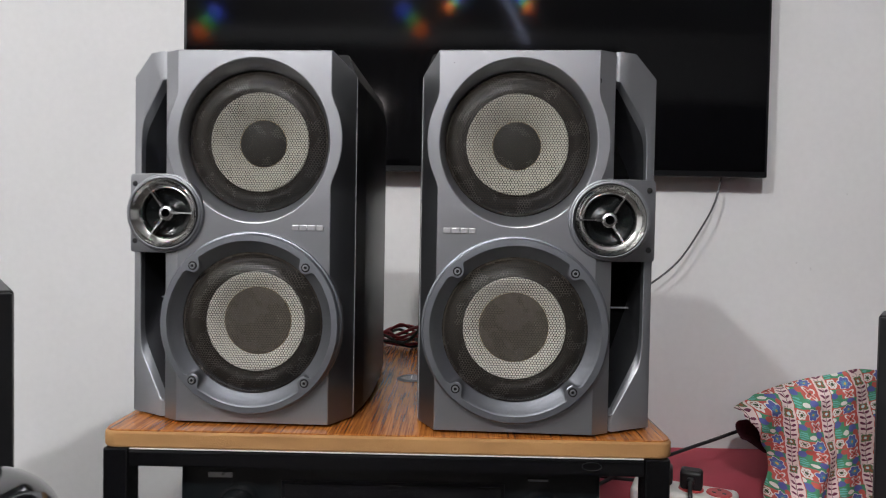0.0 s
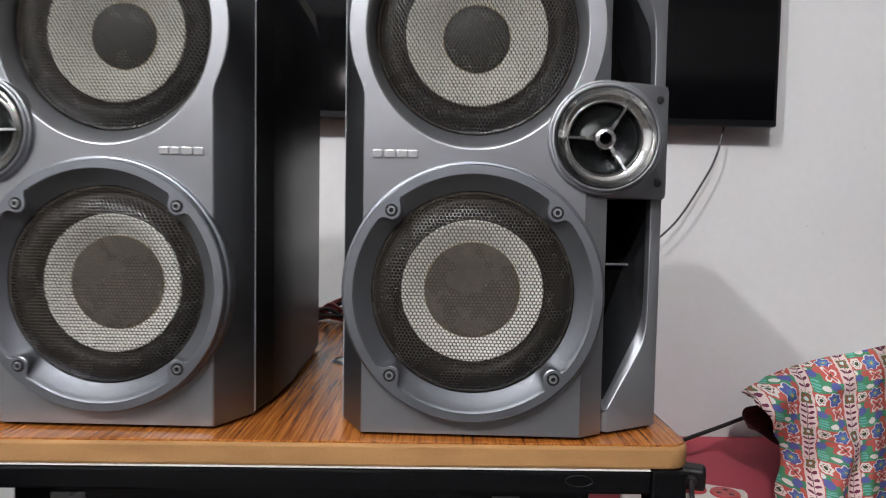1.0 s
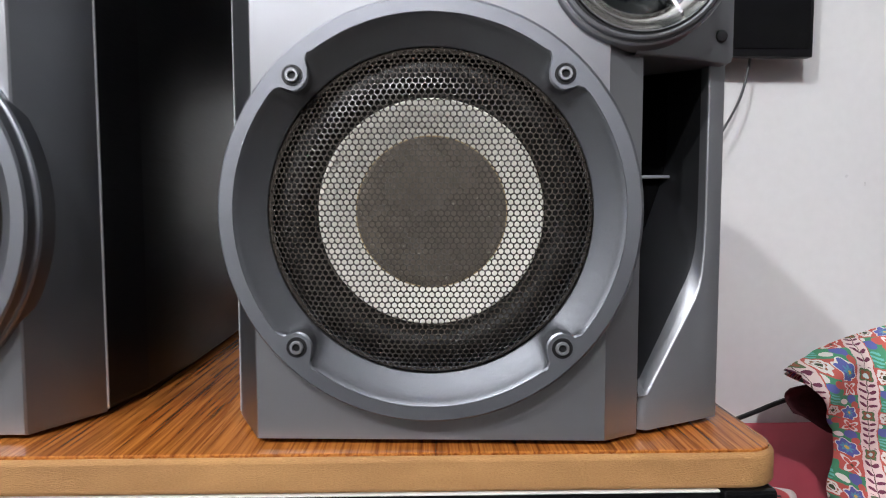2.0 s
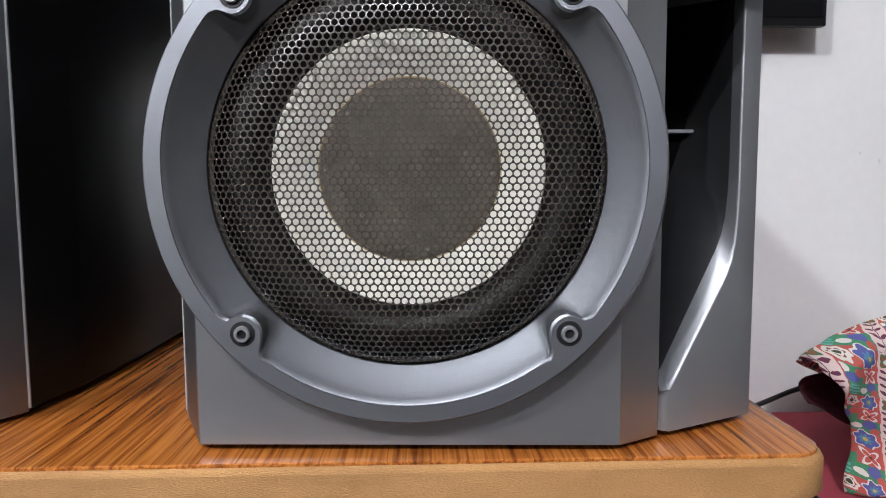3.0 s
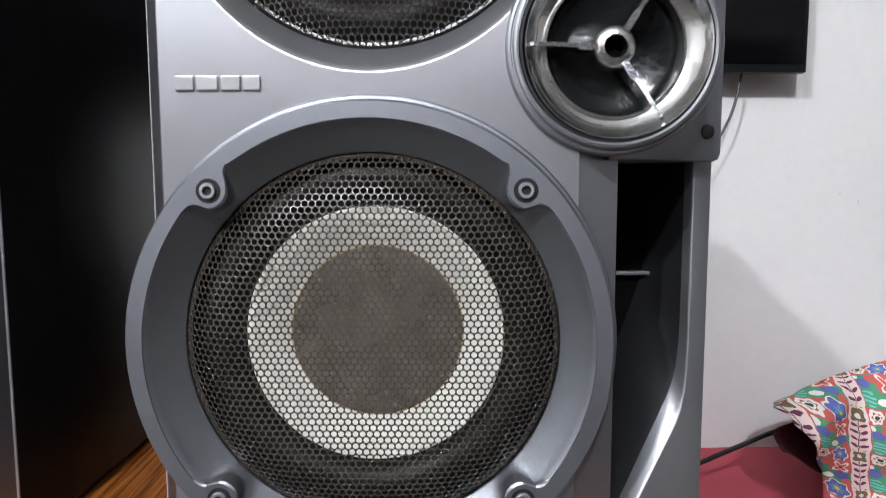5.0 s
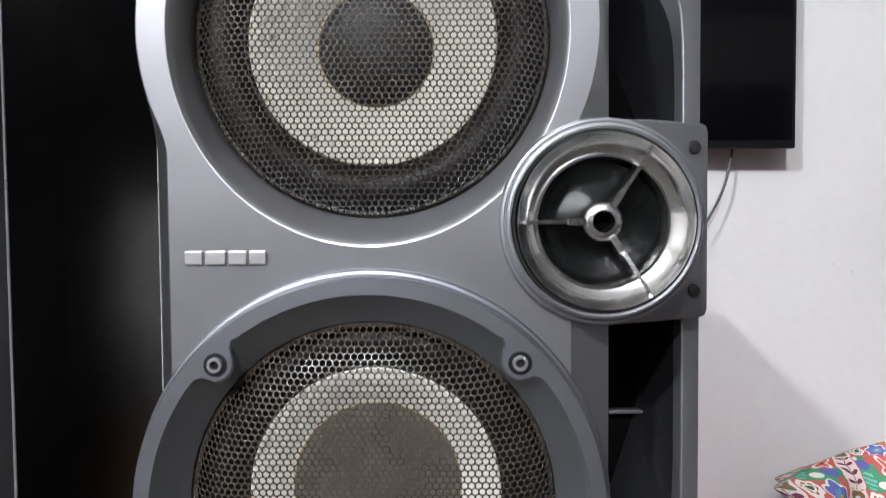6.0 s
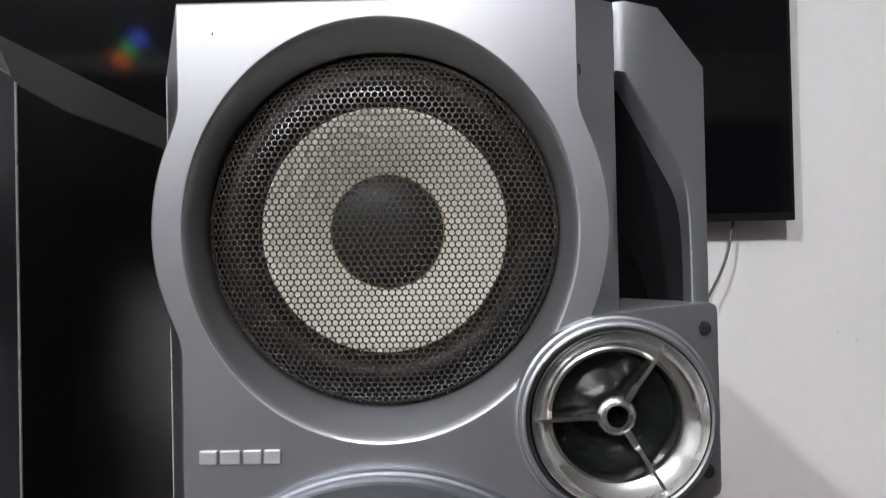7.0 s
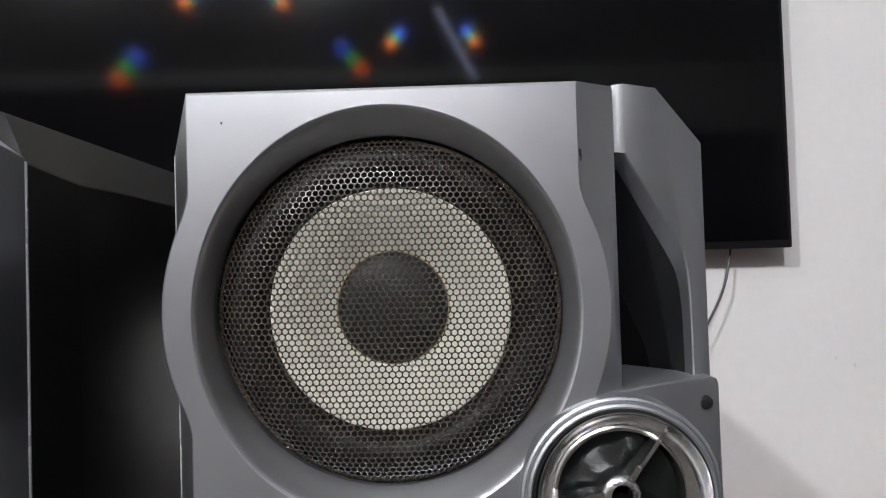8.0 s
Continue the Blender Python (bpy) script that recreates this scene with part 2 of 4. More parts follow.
    paint(blob(0.056, 0.0105, 0.0022), (0.75, 0.5, 0.1))
    paint(blob(0.058, 0.0500, 0.0090, 4, 0.45, 1, 3.14), CREAM)
    paint(blob(0.058, 0.0500, 0.0062, 4, 0.5, 1, 3.14), RED)
    paint(blob(0.058, 0.0500, 0.0018), (0.1, 0.06, 0.03))
    strip_mask = op("LESS_THAN", px, 0.0225)
    paint(op("LESS_THAN", px, 0.0240), RED)
    paint(op("LESS_THAN", px, 0.0228), (0.82, 0.66, 0.62))
    # vine leaves in pairs
    ly = op("WRAP", py, 0.0104, 0.0)
    ax = op("ABSOLUTE", op("SUBTRACT", px, 0.0114))
    ex, ey = op("SUBTRACT", ax, 0.0048), op("SUBTRACT", op("SUBTRACT", ly, 0.0045), op("MULTIPLY", ax, 0.45))
    leaf = op("LESS_THAN", op("ADD", op("POWER", op("DIVIDE", ex, 0.0042), 2.0), op("POWER", op("DIVIDE", ey, 0.0023), 2.0)), 1.0)
    paint(both(both(leaf, strip_mask), op("GREATER_THAN", py, 0.019)), PLUM)
    paint(both(op("LESS_THAN", ax, 0.0005), strip_mask), (0.12, 0.08, 0.06))
    paint(blob(0.0114, 0.0095, 0.0085, 4, 0.18, 1, 3.14), (0.10, 0.16, 0.07))
    paint(blob(0.0114, 0.0095, 0.0058, 4, 0.25, 1, 3.14), (0.30, 0.10, 0.05))
    paint(blob(0.0114, 0.0095, 0.0030), (0.62, 0.78, 0.75))
    weave = n.new("ShaderNodeTexNoise")
    weave.inputs["Scale"].default_value = 900
    l.new(uv, weave.inputs["Vector"])
    x = n.new("ShaderNodeMix")
    x.data_type, x.blend_type = "RGBA", "MULTIPLY"
    x.inputs["Factor"].default_value = 0.2
    l.new(colour, x.inputs["A"])
    l.new(weave.outputs["Color"], x.inputs["B"])
    l.new(x.outputs["Result"], b.inputs["Base Color"])
    return m


COTTON = print_cotton()


# ---- mesh helpers ----
def finish(bm, mirror=1, smooth=True, angle=35):
    if mirror < 0:
        for v in bm.verts:
            v.co.x = -v.co.x
    bmesh.ops.recalc_face_normals(bm, faces=bm.faces)
    me = bpy.data.meshes.new("mesh")
    bm.to_mesh(me)
    bm.free()
    if smooth:
        me.shade_smooth()
        me.set_sharp_from_angle(angle=radians(angle))
        if len(me.polygons) <= 150:
            # the flat sides of boxes stay flat beside their rounded edges
            for face in me.polygons:
                if face.area > 2e-5 and max(abs(c) for c in face.normal) > 0.9999:
                    face.use_smooth = False
    return me


def part(name, bm, mat, parent=None, label="", mirror=1, angle=35):
    me = finish(bm, mirror, True, angle)
    me.name = name
    me.materials.append(mat)
    ob = new(name, me)
    ob.parent = parent
    if label:
        ob["label"] = label
    return ob


def thing(name, m, label, category, group="", kind=""):
    ob = new(name)
    ob.empty_display_size = 0.05
    ob.matrix_world = m
    return tagged(ob, label, category, group, kind)


def box(x0, x1, y0, y1, z0, z1, bevel=0.0, bm=None, segments=2):
    bm = bm or bmesh.new()
    r = bmesh.ops.create_cube(bm, size=1)
    bmesh.ops.scale(bm, vec=(x1 - x0, y1 - y0, z1 - z0), verts=r["verts"])
    bmesh.ops.translate(bm, vec=((x0 + x1) / 2, (y0 + y1) / 2, (z0 + z1) / 2), verts=r["verts"])
    if bevel:
        es = list({e for v in r["verts"] for e in v.link_edges})
        bmesh.ops.bevel(bm, geom=es, offset=bevel, segments=segments, affect="EDGES", profile=0.5)
    return bm


def lathe(profile, cx=0.0, cz=0.0, steps=96, bm=None, rz=None, closed=False):
    """Turns (radius, depth) pairs round an axis along y. rz: radii upwards, where they differ."""
    bm = bm or bmesh.new()
    rings = []
    for k, (r, y) in enumerate(profile):
        up = rz[k] if rz else r
        if r < 1e-6:
            rings.append([bm.verts.new((cx, y, cz))])
        else:
            rings.append([bm.verts.new((cx + r * math.cos(a), y, cz + up * math.sin(a))) for a in (2 * math.pi * i / steps for i in range(steps))])
    pairs = list(zip(rings, rings[1:])) + ([(rings[-1], rings[0])] if closed else [])
    for a, b in pairs:
        for i in range(steps):
            j = (i + 1) % steps
            if len(a) == 1 and len(b) == 1:
                continue
            if len(a) == 1:
                bm.faces.new((a[0], b[i], b[j]))
            elif len(b) == 1:
                bm.faces.new((a[i], a[j], b[0]))
            else:
                bm.faces.new((a[i], a[j], b[j], b[i]))
    return bm


def strip(bm, a, b, closed=False):
    n = len(a)
    for i in range(n if closed else n - 1):
        j = (i + 1) % n
        bm.faces.new((a[i], a[j], b[j], b[i]))


def tube(points, radius, sides=8, name="cable", bm=None):
    """A round tube along a smooth line through the points."""
    bm = bm or bmesh.new()
    pts = [Vector(p) for p in points]
    fine = []
    for i in range(len(pts) - 1):
        p0, p1, p2, p3 = pts[max(i - 1, 0)], pts[i], pts[i + 1], pts[min(i + 2, len(pts) - 1)]
        for k in range(8):
            t = k / 8
            fine.append(0.5 * (2 * p1 + (p2 - p0) * t + (2 * p0 - 5 * p1 + 4 * p2 - p3) * t * t + (3 * p1 - p0 - 3 * p2 + p3) * t ** 3))
    fine.append(pts[-1])
    rings = []
    for i, p in enumerate(fine):
        d = (fine[min(i + 1, len(fine) - 1)] - fine[max(i - 1, 0)]).normalized()
        s = d.cross(Vector((0.13, 0.2, 0.97))).normalized()
        u = s.cross(d)
        rings.append([bm.verts.new(p + radius * (s * math.cos(a) + u * math.sin(a))) for a in (2 * math.pi * k / sides for k in range(sides))])
    for a, b in zip(rings, rings[1:]):
        strip(bm, a, b, True)
    bm.faces.new(rings[0])
    bm.faces.new(rings[-1][::-1])
    return bm


# ---- the loudspeaker, in metres from the middle of its front's foot: x across, y back, z up ----
UP_Z, LOW_Z = 0.3015, 0.1094


def baffle_half(z):
    """How far the front's edge lies from its middle line at the height z."""
    dz = abs(z - 0.303)
    arc = math.sqrt(max(0.0, 0.0935 ** 2 - dz * dz))
    k = 0.004
    h = max(0.0, k - abs(arc - 0.082)) / k
    return max(arc, 0.082) + h * h * k * 0.25


def in_pod(x, z, r):
    return math.hypot(x - 0.0935, z - 0.224) < r


BAFFLE_ZS = [0.0025] + [0.004 + 0.002 * i for i in range(196)] + [0.396]


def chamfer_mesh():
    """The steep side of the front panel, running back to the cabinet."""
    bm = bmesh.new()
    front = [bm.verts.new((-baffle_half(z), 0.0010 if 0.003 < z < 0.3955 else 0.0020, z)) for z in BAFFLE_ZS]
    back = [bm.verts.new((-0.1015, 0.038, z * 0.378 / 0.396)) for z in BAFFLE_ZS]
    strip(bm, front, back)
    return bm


def baffle_mesh():
    """The front: a flat plate with a funnel and two openings, chamfered sides, cut away under the tweeter pod."""
    bm = bmesh.new()
    cols = {"l0": [], "l1": [], "l2": [], "r0": [], "r1": [], "r2": []}
    for z in BAFFLE_ZS:
        h, zi = baffle_half(z), min(max(z, 0.0033), 0.3945)
        cols["l0"].append(bm.verts.new((-h + 0.0009, 0, zi)))
        cols["l1"].append(bm.verts.new((-h, 0.0010, z)))
        cols["l2"].append(bm.verts.new((-0.1015, 0.038, z * 0.378 / 0.396)))
        cols["r0"].append(bm.verts.new((h - 0.0009, 0, zi)))
        cols["r1"].append(bm.verts.new((h, 0.0010, z)))
        cols["r2"].append(bm.verts.new((0.0992, 0.0125, z)))
    for a, b in (("l0", "l1"), ("r0", "r1"), ("r1", "r2")):
        strip(bm, cols[a], cols[b])
    # rounded edges along the top and the foot
    for k in (-1, 0):
        for c in ("l1", "r1"):
            cols[c][k].co.y = 0.0020
        bm.faces.new((cols["l0"][k], cols["r0"][k], cols["r1"][k], cols["l1"][k]))
    n = 192
    turn = [2 * math.pi * i / n for i in range(n)]
    ellipse = lambda rx, rz, cz, cx=0.0: [Vector((cx + rx * math.cos(a), cz + rz * math.sin(a))) for a in turn]
    outline = [Vector((v.co.x, v.co.z)) for v in cols["l0"] + cols["r0"][::-1]]
    loops = [outline, ellipse(0.0812, 0.087, UP_Z), ellipse(0.0800, 0.0800, LOW_Z), ellipse(0.0400, 0.0400, 0.224, 0.0935)]
    pts, edges = [], []
    for loop in loops:
        k = len(pts)
        pts += loop
        edges += [(k + i, k + (i + 1) % len(loop)) for i in range(len(loop))]
    flat, _, tris, _, _, _ = geometry.delaunay_2d_cdt(pts, edges, [], 0, 1e-6)
    fv = [bm.verts.new((p.x, 0, p.y)) for p in flat]
    for t in tris:
        c = sum((flat[i] for i in t), Vector((0, 0))) / len(t)
        z = min(max(c.y, 0.0034), 0.3944)
        if abs(c.x) > baffle_half(z) - 0.0009 or not 0.0033 < c.y < 0.3945:
            continue
        if math.hypot(c.x / 0.0812, (c.y - UP_Z) / 0.087) < 1 or math.hypot(c.x, c.y - LOW_Z) < 0.0800 or in_pod(c.x, c.y, 0.0400):
            continue
        bm.faces.new([fv[i] for i in t])
    bmesh.ops.remove_doubles(bm, verts=bm.verts, dist=2e-6)
    # the funnel down to the upper grille
    prev = None
    for r, rz, y in ((0.0812, 0.0870, 0.0), (0.0809, 0.0866, 0.0001), (0.0805, 0.0860, 0.0005), (0.0800, 0.0852, 0.0012), (0.0794, 0.0841, 0.0026), (0.0786, 0.0824, 0.0052), (0.0776, 0.0800, 0.0088), (0.0764, 0.0775, 0.0125), (0.0758, 0.0760, 0.0150), (0.0757, 0.0757, 0.03)):
        cz = UP_Z + (0.0006 if y > 0.01 else 0)
        ring = [bm.verts.new((r * math.cos(a), y, cz + rz * math.sin(a))) for a in turn]
        if prev:
            strip(bm, prev, ring, True)
        prev = ring
    bmesh.ops.delete(bm, geom=[f for f in bm.faces if any(in_pod(v.co.x, v.co.z, 0.0385) for v in f.verts)], context="FACES")
    # top and foot
    for k, zt in ((-1, 0.396), (0, 0.0025)):
        b = [bm.verts.new((-0.078, 0.038, zt)), bm.verts.new((0.0992, 0.038, zt))]
        bm.faces.new((cols["l1"][k], cols["r1"][k], cols["r2"][k], b[1], b[0], cols["l2"][k]))
    return bm


def ring_mesh():
    """The flange round the lower driver, with a lug for each of its four bolts."""
    bm = bmesh.new()
    steps = 192
    lugs = [(sx * 0.0593, sz * 0.060) for sx in (-1, 1) for sz in (-1, 1)]

    def inner(a, extra=0.0):
        """Radius of the flat rim's inner edge in the direction a: it runs round the lugs."""
        r = 0.0868
        c, s = math.cos(a), math.sin(a)
        for lx, lz in lugs:
            along, off = lx * c + lz * s, abs(lx * s - lz * c)
            if along > 0:
                lug = 0.0072
                if off < lug:
                    r = min(r, along - math.sqrt(lug * lug - off * off))
                elif off < lug + 0.004:
                    q = (off - lug) / 0.004
                    r = min(r, along * (1 - q) + 0.0868 * q)
        return r

    rows = [[] for _ in range(16)]
    for i in range(steps):
        a = 2 * math.pi * i / steps
        # more steps near the lugs
        a += 0.18 * -math.sin(4 * (a - math.pi / 4)) / 4
        c, s = math.cos(a), math.sin(a)
        ri = inner(a)
        prof = [(0.0964, 0.007), (0.0964, -0.0034), (0.0957, -0.0046), (0.0946, -0.0050), (0.0942, -0.0056), (0.0939, -0.0106), (0.0930, -0.0120), (min(0.0868, ri) + 0.0008 * (ri < 0.0867) + 0.0002, -0.0120), (ri, -0.0114)]
        rc = min(ri - 0.0003, 0.0866)
        end = min(0.0750, rc - 0.0008)
        first = -0.0114 + 0.0088 * min(1.0, max(0.0, (0.0866 - rc) / 0.0116)) ** 0.85
        for q in (0.0, 0.12, 0.3, 0.55, 0.8, 1.0):
            prof.append((rc + (end - rc) * q, first + (0.0006 - first) * q ** 0.85))
        prof.append((end - 0.0002, 0.020))
        for row, (r, y) in zip(rows, prof):
            row.append(bm.verts.new((r * c, y, LOW_Z + r * s)))
    for a, b in zip(rows, rows[1:]):
        strip(bm, a, b, True)
    return bm


def grille_mesh(radius, y_rim, rise, cz, pitch=0.00277, hole=0.00114):
    """Perforated sheet: a thin domed plate with a hexagonal field of round holes."""
    bm = bmesh.new()
    verts, faces, index = [], [], {}

    def depth(x, z):
        q = min(1.0, math.hypot(x, z) / radius)
        fall = max(0.0, (q - 0.68) / 0.32)
        drop = 0.5 * fall * fall + 0.5 * (1 - math.sqrt(1 - (0.97 * fall) ** 2)) / 0.757
        return y_rim - rise * (1 - drop)

    def vert(x, z, back):
        key = (round(x * 2e5), round(z * 2e5), back)
        if key not in index:
            index[key] = len(verts)
            verts.append((x, depth(x, z) + 0.00042 * back, cz + z))
        return index[key]

    R = pitch / math.sqrt(3)
    rows = int(radius / (pitch * 0.866)) + 1
    for j in range(-rows, rows + 1):
        for i in range(-rows - 2, rows + 3):
            x, z = (i + 0.5 * (j % 2)) * pitch, j * pitch * math.sqrt(3) / 2
            if math.hypot(x, z) > radius - 0.0004:
                continue
            outer, lip, inner, deep = [], [], [], []
            for k in range(12):
                a = math.radians(30 + 30 * k)
                ro = R if k % 2 == 0 else R * math.cos(math.pi / 6)
                outer.append(vert(x + ro * math.cos(a), z + ro * math.sin(a), 0))
                lip.append(vert(x + hole * 1.085 * math.cos(a), z + hole * 1.085 * math.sin(a), 0.06))
                inner.append(vert(x + hole * math.cos(a), z + hole * math.sin(a), 0.42))
                deep.append(vert(x + hole * 1.02 * math.cos(a), z + hole * 1.02 * math.sin(a), 1))
            for k in range(12):
                m = (k + 1) % 12
                faces.append((outer[k], outer[m], lip[m], lip[k]))
                faces.append((lip[k], lip[m], inner[m], inner[k]))
                faces.append((inner[k], inner[m], deep[m], deep[k]))
    me = bpy.data.meshes.new("grille")
    me.from_pydata(verts, [], faces)
    bm.from_mesh(me)
    bpy.data.meshes.remove(me)
    lathe([(radius - 0.0022, y_rim - 0.0006), (radius - 0.0009, y_rim - 0.0009), (radius + 0.0002, y_rim + 0.0002), (radius, y_rim + 0.004)], 0, cz, 96, bm)
    return bm


SLOT_BACK = [(0.1002, 0.345), (0.1015, 0.335), (0.129, 0.270), (0.129, 0.135), (0.1015, 0.050), (0.1002, 0.045)]
WING_CUT = [(0.1002, 0.367), (0.104, 0.367), (0.137, 0.3207), (0.137, 0.074), (0.104, 0.0208), (0.1002, 0.0208)]
CUT_STEPS = (1, 12, 16, 12, 1)


def wing_y(x):
    return 0.0125 + (x - 0.100) * 0.54


def slot_line(corners):
    """The slot's outline in fine steps, its two outer corners rounded off."""
    line = []
    for k, n in enumerate(CUT_STEPS):
        (x0, z0), (x1, z1) = corners[k], corners[k + 1]
        line += [(x0 + (x1 - x0) * i / n, z0 + (z1 - z0) * i / n) for i in range(n)]
    line.append(corners[-1])
    for _ in range(3):
        line = line[:3] + [tuple((p + 2 * q + r) / 4 for p, q, r in zip(line[i - 1], line[i], line[i + 1])) for i in range(3, len(line) - 3)] + line[-3:]
    return line


def slot_flare(z):
    """1 along the slot's slanted ends, 0 along its straight side."""
    q = min(1.0, max(0.0, (abs(z - 0.1974) - 0.092) / 0.045))
    return q * q * (3 - 2 * q)


def slot_rows():
    """Rows of places from the slot's edge down to its black end: the ends curve in softly, the side drops straight."""
    rows = []
    for k in (0.02, 0.05, 0.1, 0.16, 0.24, 0.33, 0.44, 0.56, 0.7, 0.85, 1.0):
        row = []
        for (x0, z0), (x1, z1) in zip(slot_line(WING_CUT), slot_line(SLOT_BACK)):
            f = slot_flare(z0)
            e = k + 0.04 * f * (1 - (1 - min(1.0, k / 0.3)) ** 2) * (1 - k)
            row.append((x0 + (x1 - x0) * e, wing_y(x0) + 0.0012 + (0.070 - wing_y(x0)) * k, z0 + (z1 - z0) * e))
        rows.append(row)
    return rows


def wing_mesh():
    bm = bmesh.new()
    P = lambda x, z, dy=0.0: bm.verts.new((x, wing_y(x) + dy, z))
    inner = slot_line(WING_CUT)
    # a narrow rounded edge round the slot
    edge = [(min(x + 0.0010, x + 0.0010 * (x > 0.1022)), z + 0.0008 * max(-1, min(1, (z - 0.1974) / 0.12))) for x, z in inner]
    cut = [P(x, z) for x, z in edge]
    outer = [(0.1002, 0.003), (0.1466, 0.003), (0.1466, 0.3745), (0.122, 0.3978), (0.1002, 0.3978)]
    ov = [P(x, z) for x, z in outer]
    for v in (ov[0], ov[4], cut[0], cut[-1]):
        v.co.y += 0.0045
    low, high = P(0.1048, 0.003), P(0.1048, 0.3978)
    i1, i2, i3, i4 = 1, 13, 29, 41
    bm.faces.new((ov[0], low, cut[i4], cut[-1]))
    bm.faces.new([low, ov[1]] + cut[i3:i4 + 1])
    bm.faces.new([ov[1], ov[2]] + cut[i2:i3 + 1])
    bm.faces.new([ov[2], ov[3], high] + cut[i1:i2 + 1])
    bm.faces.new((high, ov[4], cut[0], cut[1]))
    # outer rim, bending back to the cabinet
    rim = [bm.verts.new((x + (0.0012 if x > 0.14 else 0), y, z)) for (x, z), y in zip(outer, (0.075, 0.062, 0.062, 0.062, 0.075))]
    strip(bm, ov[1:4], rim[1:4])
    bm.faces.new((ov[0], low, ov[1], rim[1], rim[0]))
    bm.faces.new((ov[3], high, ov[4], rim[4], rim[3]))
    bm.faces.new((ov[4], rim[4], rim[0], ov[0]))
    prev = cut
    for x_in, dy in ((0.5, 0.0003), (0.1, 0.0009)):
        row = [P(x + (e[0] - x) * x_in, z + (e[1] - z) * x_in, dy) for (x, z), e in zip(inner, edge)]
        strip(bm, prev, row)
        prev = row
    for places in slot_rows()[:4]:
        row = [bm.verts.new(p) for p in places]
        strip(bm, prev, row)
        prev = row
    return bm


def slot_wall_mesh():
    """The slot's inner wall, its shade painted as darker grey, from its edge down to its black end."""
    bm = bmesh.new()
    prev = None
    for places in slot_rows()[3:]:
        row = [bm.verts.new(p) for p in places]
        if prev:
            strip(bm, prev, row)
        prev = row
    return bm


def slot_shade_mesh():
    """The inner end of the wing's slot, its deep shade painted black, with its closing wall towards the front panel."""
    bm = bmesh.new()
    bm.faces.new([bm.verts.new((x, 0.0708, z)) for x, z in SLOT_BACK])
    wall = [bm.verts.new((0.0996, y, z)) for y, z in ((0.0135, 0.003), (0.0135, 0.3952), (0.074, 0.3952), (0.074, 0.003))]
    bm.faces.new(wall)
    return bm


def cabinet_mesh():
    bm = bmesh.new()
    loops = []
    for y, xl, xr, zl in ((0.039, 0.1012, 0.0985, 0.3755), (0.076, 0.1066, 0.0985, 0.3695), (0.0765, 0.1067, 0.1478, 0.3695), (0.14, 0.1085, 0.1480, 0.3695), (0.24, 0.104, 0.1465, 0.3695), (0.308, 0.0985, 0.1445, 0.3695), (0.312, 0.0955, 0.1415, 0.3695)):
        e = 0.003 if y > 0.31 else 0
        xt = min(xr - 0.002, 0.1225)
        ring = [(-xl + 0.001, 0.003 + e), (-xl, 0.005 + e), (-xl, zl - e), (-xl + 0.0008, zl + 0.002 - e), (-0.0920, 0.4000 - e), (-0.0900, 0.4010 - e),
                (xt - 0.0015, 0.4010 - e), (xt, 0.4003 - e), (xr - 0.0006, (0.3725 if xr > 0.12 else 0.393) - e), (xr, (0.371 if xr > 0.12 else 0.392) - e), (xr, 0.005 + e), (xr - 0.001, 0.003 + e)]
        loops.append([bm.verts.new((x, y, z)) for x, z in ring])
    for a, b in zip(loops, loops[1:]):
        strip(bm, a, b, True)
    bm.faces.new(loops[0])
    bm.faces.new(loops[-1])
    return bm


TW_X, TW_Z = 0.0935, 0.224


def tweeter_housing_mesh():
    """A round pod that runs out into a square plate along the wing."""
    bm = bmesh.new()
    prof = [(0.0415, 0.045), (0.0415, -0.001), (0.0408, -0.0030), (0.0398, -0.0036), (0.0394, -0.0030), (0.0390, -0.0030), (0.0386, -0.0052), (0.0376, -0.0058), (0.0368, -0.0050), (0.0366, 0.02)]
    lathe(prof, TW_X, TW_Z, 96, bm)
    x0, x1, z0, z1 = TW_X, 0.1468, 0.1812, 0.2668
    face = lambda x: 0.001 + (x - 0.088) * 0.46
    c = 0.0035
    outline = [(x0, z0)] + [(x1 - c, z0), (x1 - 0.001, z0 + 0.001), (x1, z0 + c), (x1, z1 - c), (x1 - 0.001, z1 - 0.001), (x1 - c, z1), (x0 + 0.022, z1), (x0, z1 - 0.0012)]
    f = [bm.verts.new((x - (0.0007 if x > 0.13 else 0), face(x), z + (0.0007 if z < TW_Z else -0.0007))) for x, z in outline]
    g = [bm.verts.new((x, face(x) + 0.0008, z)) for x, z in outline]
    h = [bm.verts.new((x, 0.070 if x < 0.139 else face(x) + 0.0095, z)) for x, z in outline]
    strip(bm, f, g)
    strip(bm, g, h)
    hole = [bm.verts.new((TW_X + 0.0402 * math.sin(a), face(TW_X + 0.0402 * math.sin(a)), TW_Z - 0.0402 * math.cos(a))) for a in (math.pi * i / 48 for i in range(49))]
    bm.faces.new(f + hole[::-1])
    return bm


def horn_mesh():
    return lathe([(0.0356, -0.0020), (0.0354, -0.0052), (0.0350, -0.0058), (0.0344, -0.0050), (0.0332, -0.0030), (0.0318, -0.0012), (0.0302, 0.0004), (0.0284, 0.0016), (0.0272, 0.0022), (0.0269, 0.0012), (0.0263, 0.0012), (0.0260, 0.0030), (0.0256, 0.0070), (0.0254, 0.018)], TW_X + 0.0008, TW_Z, 96)


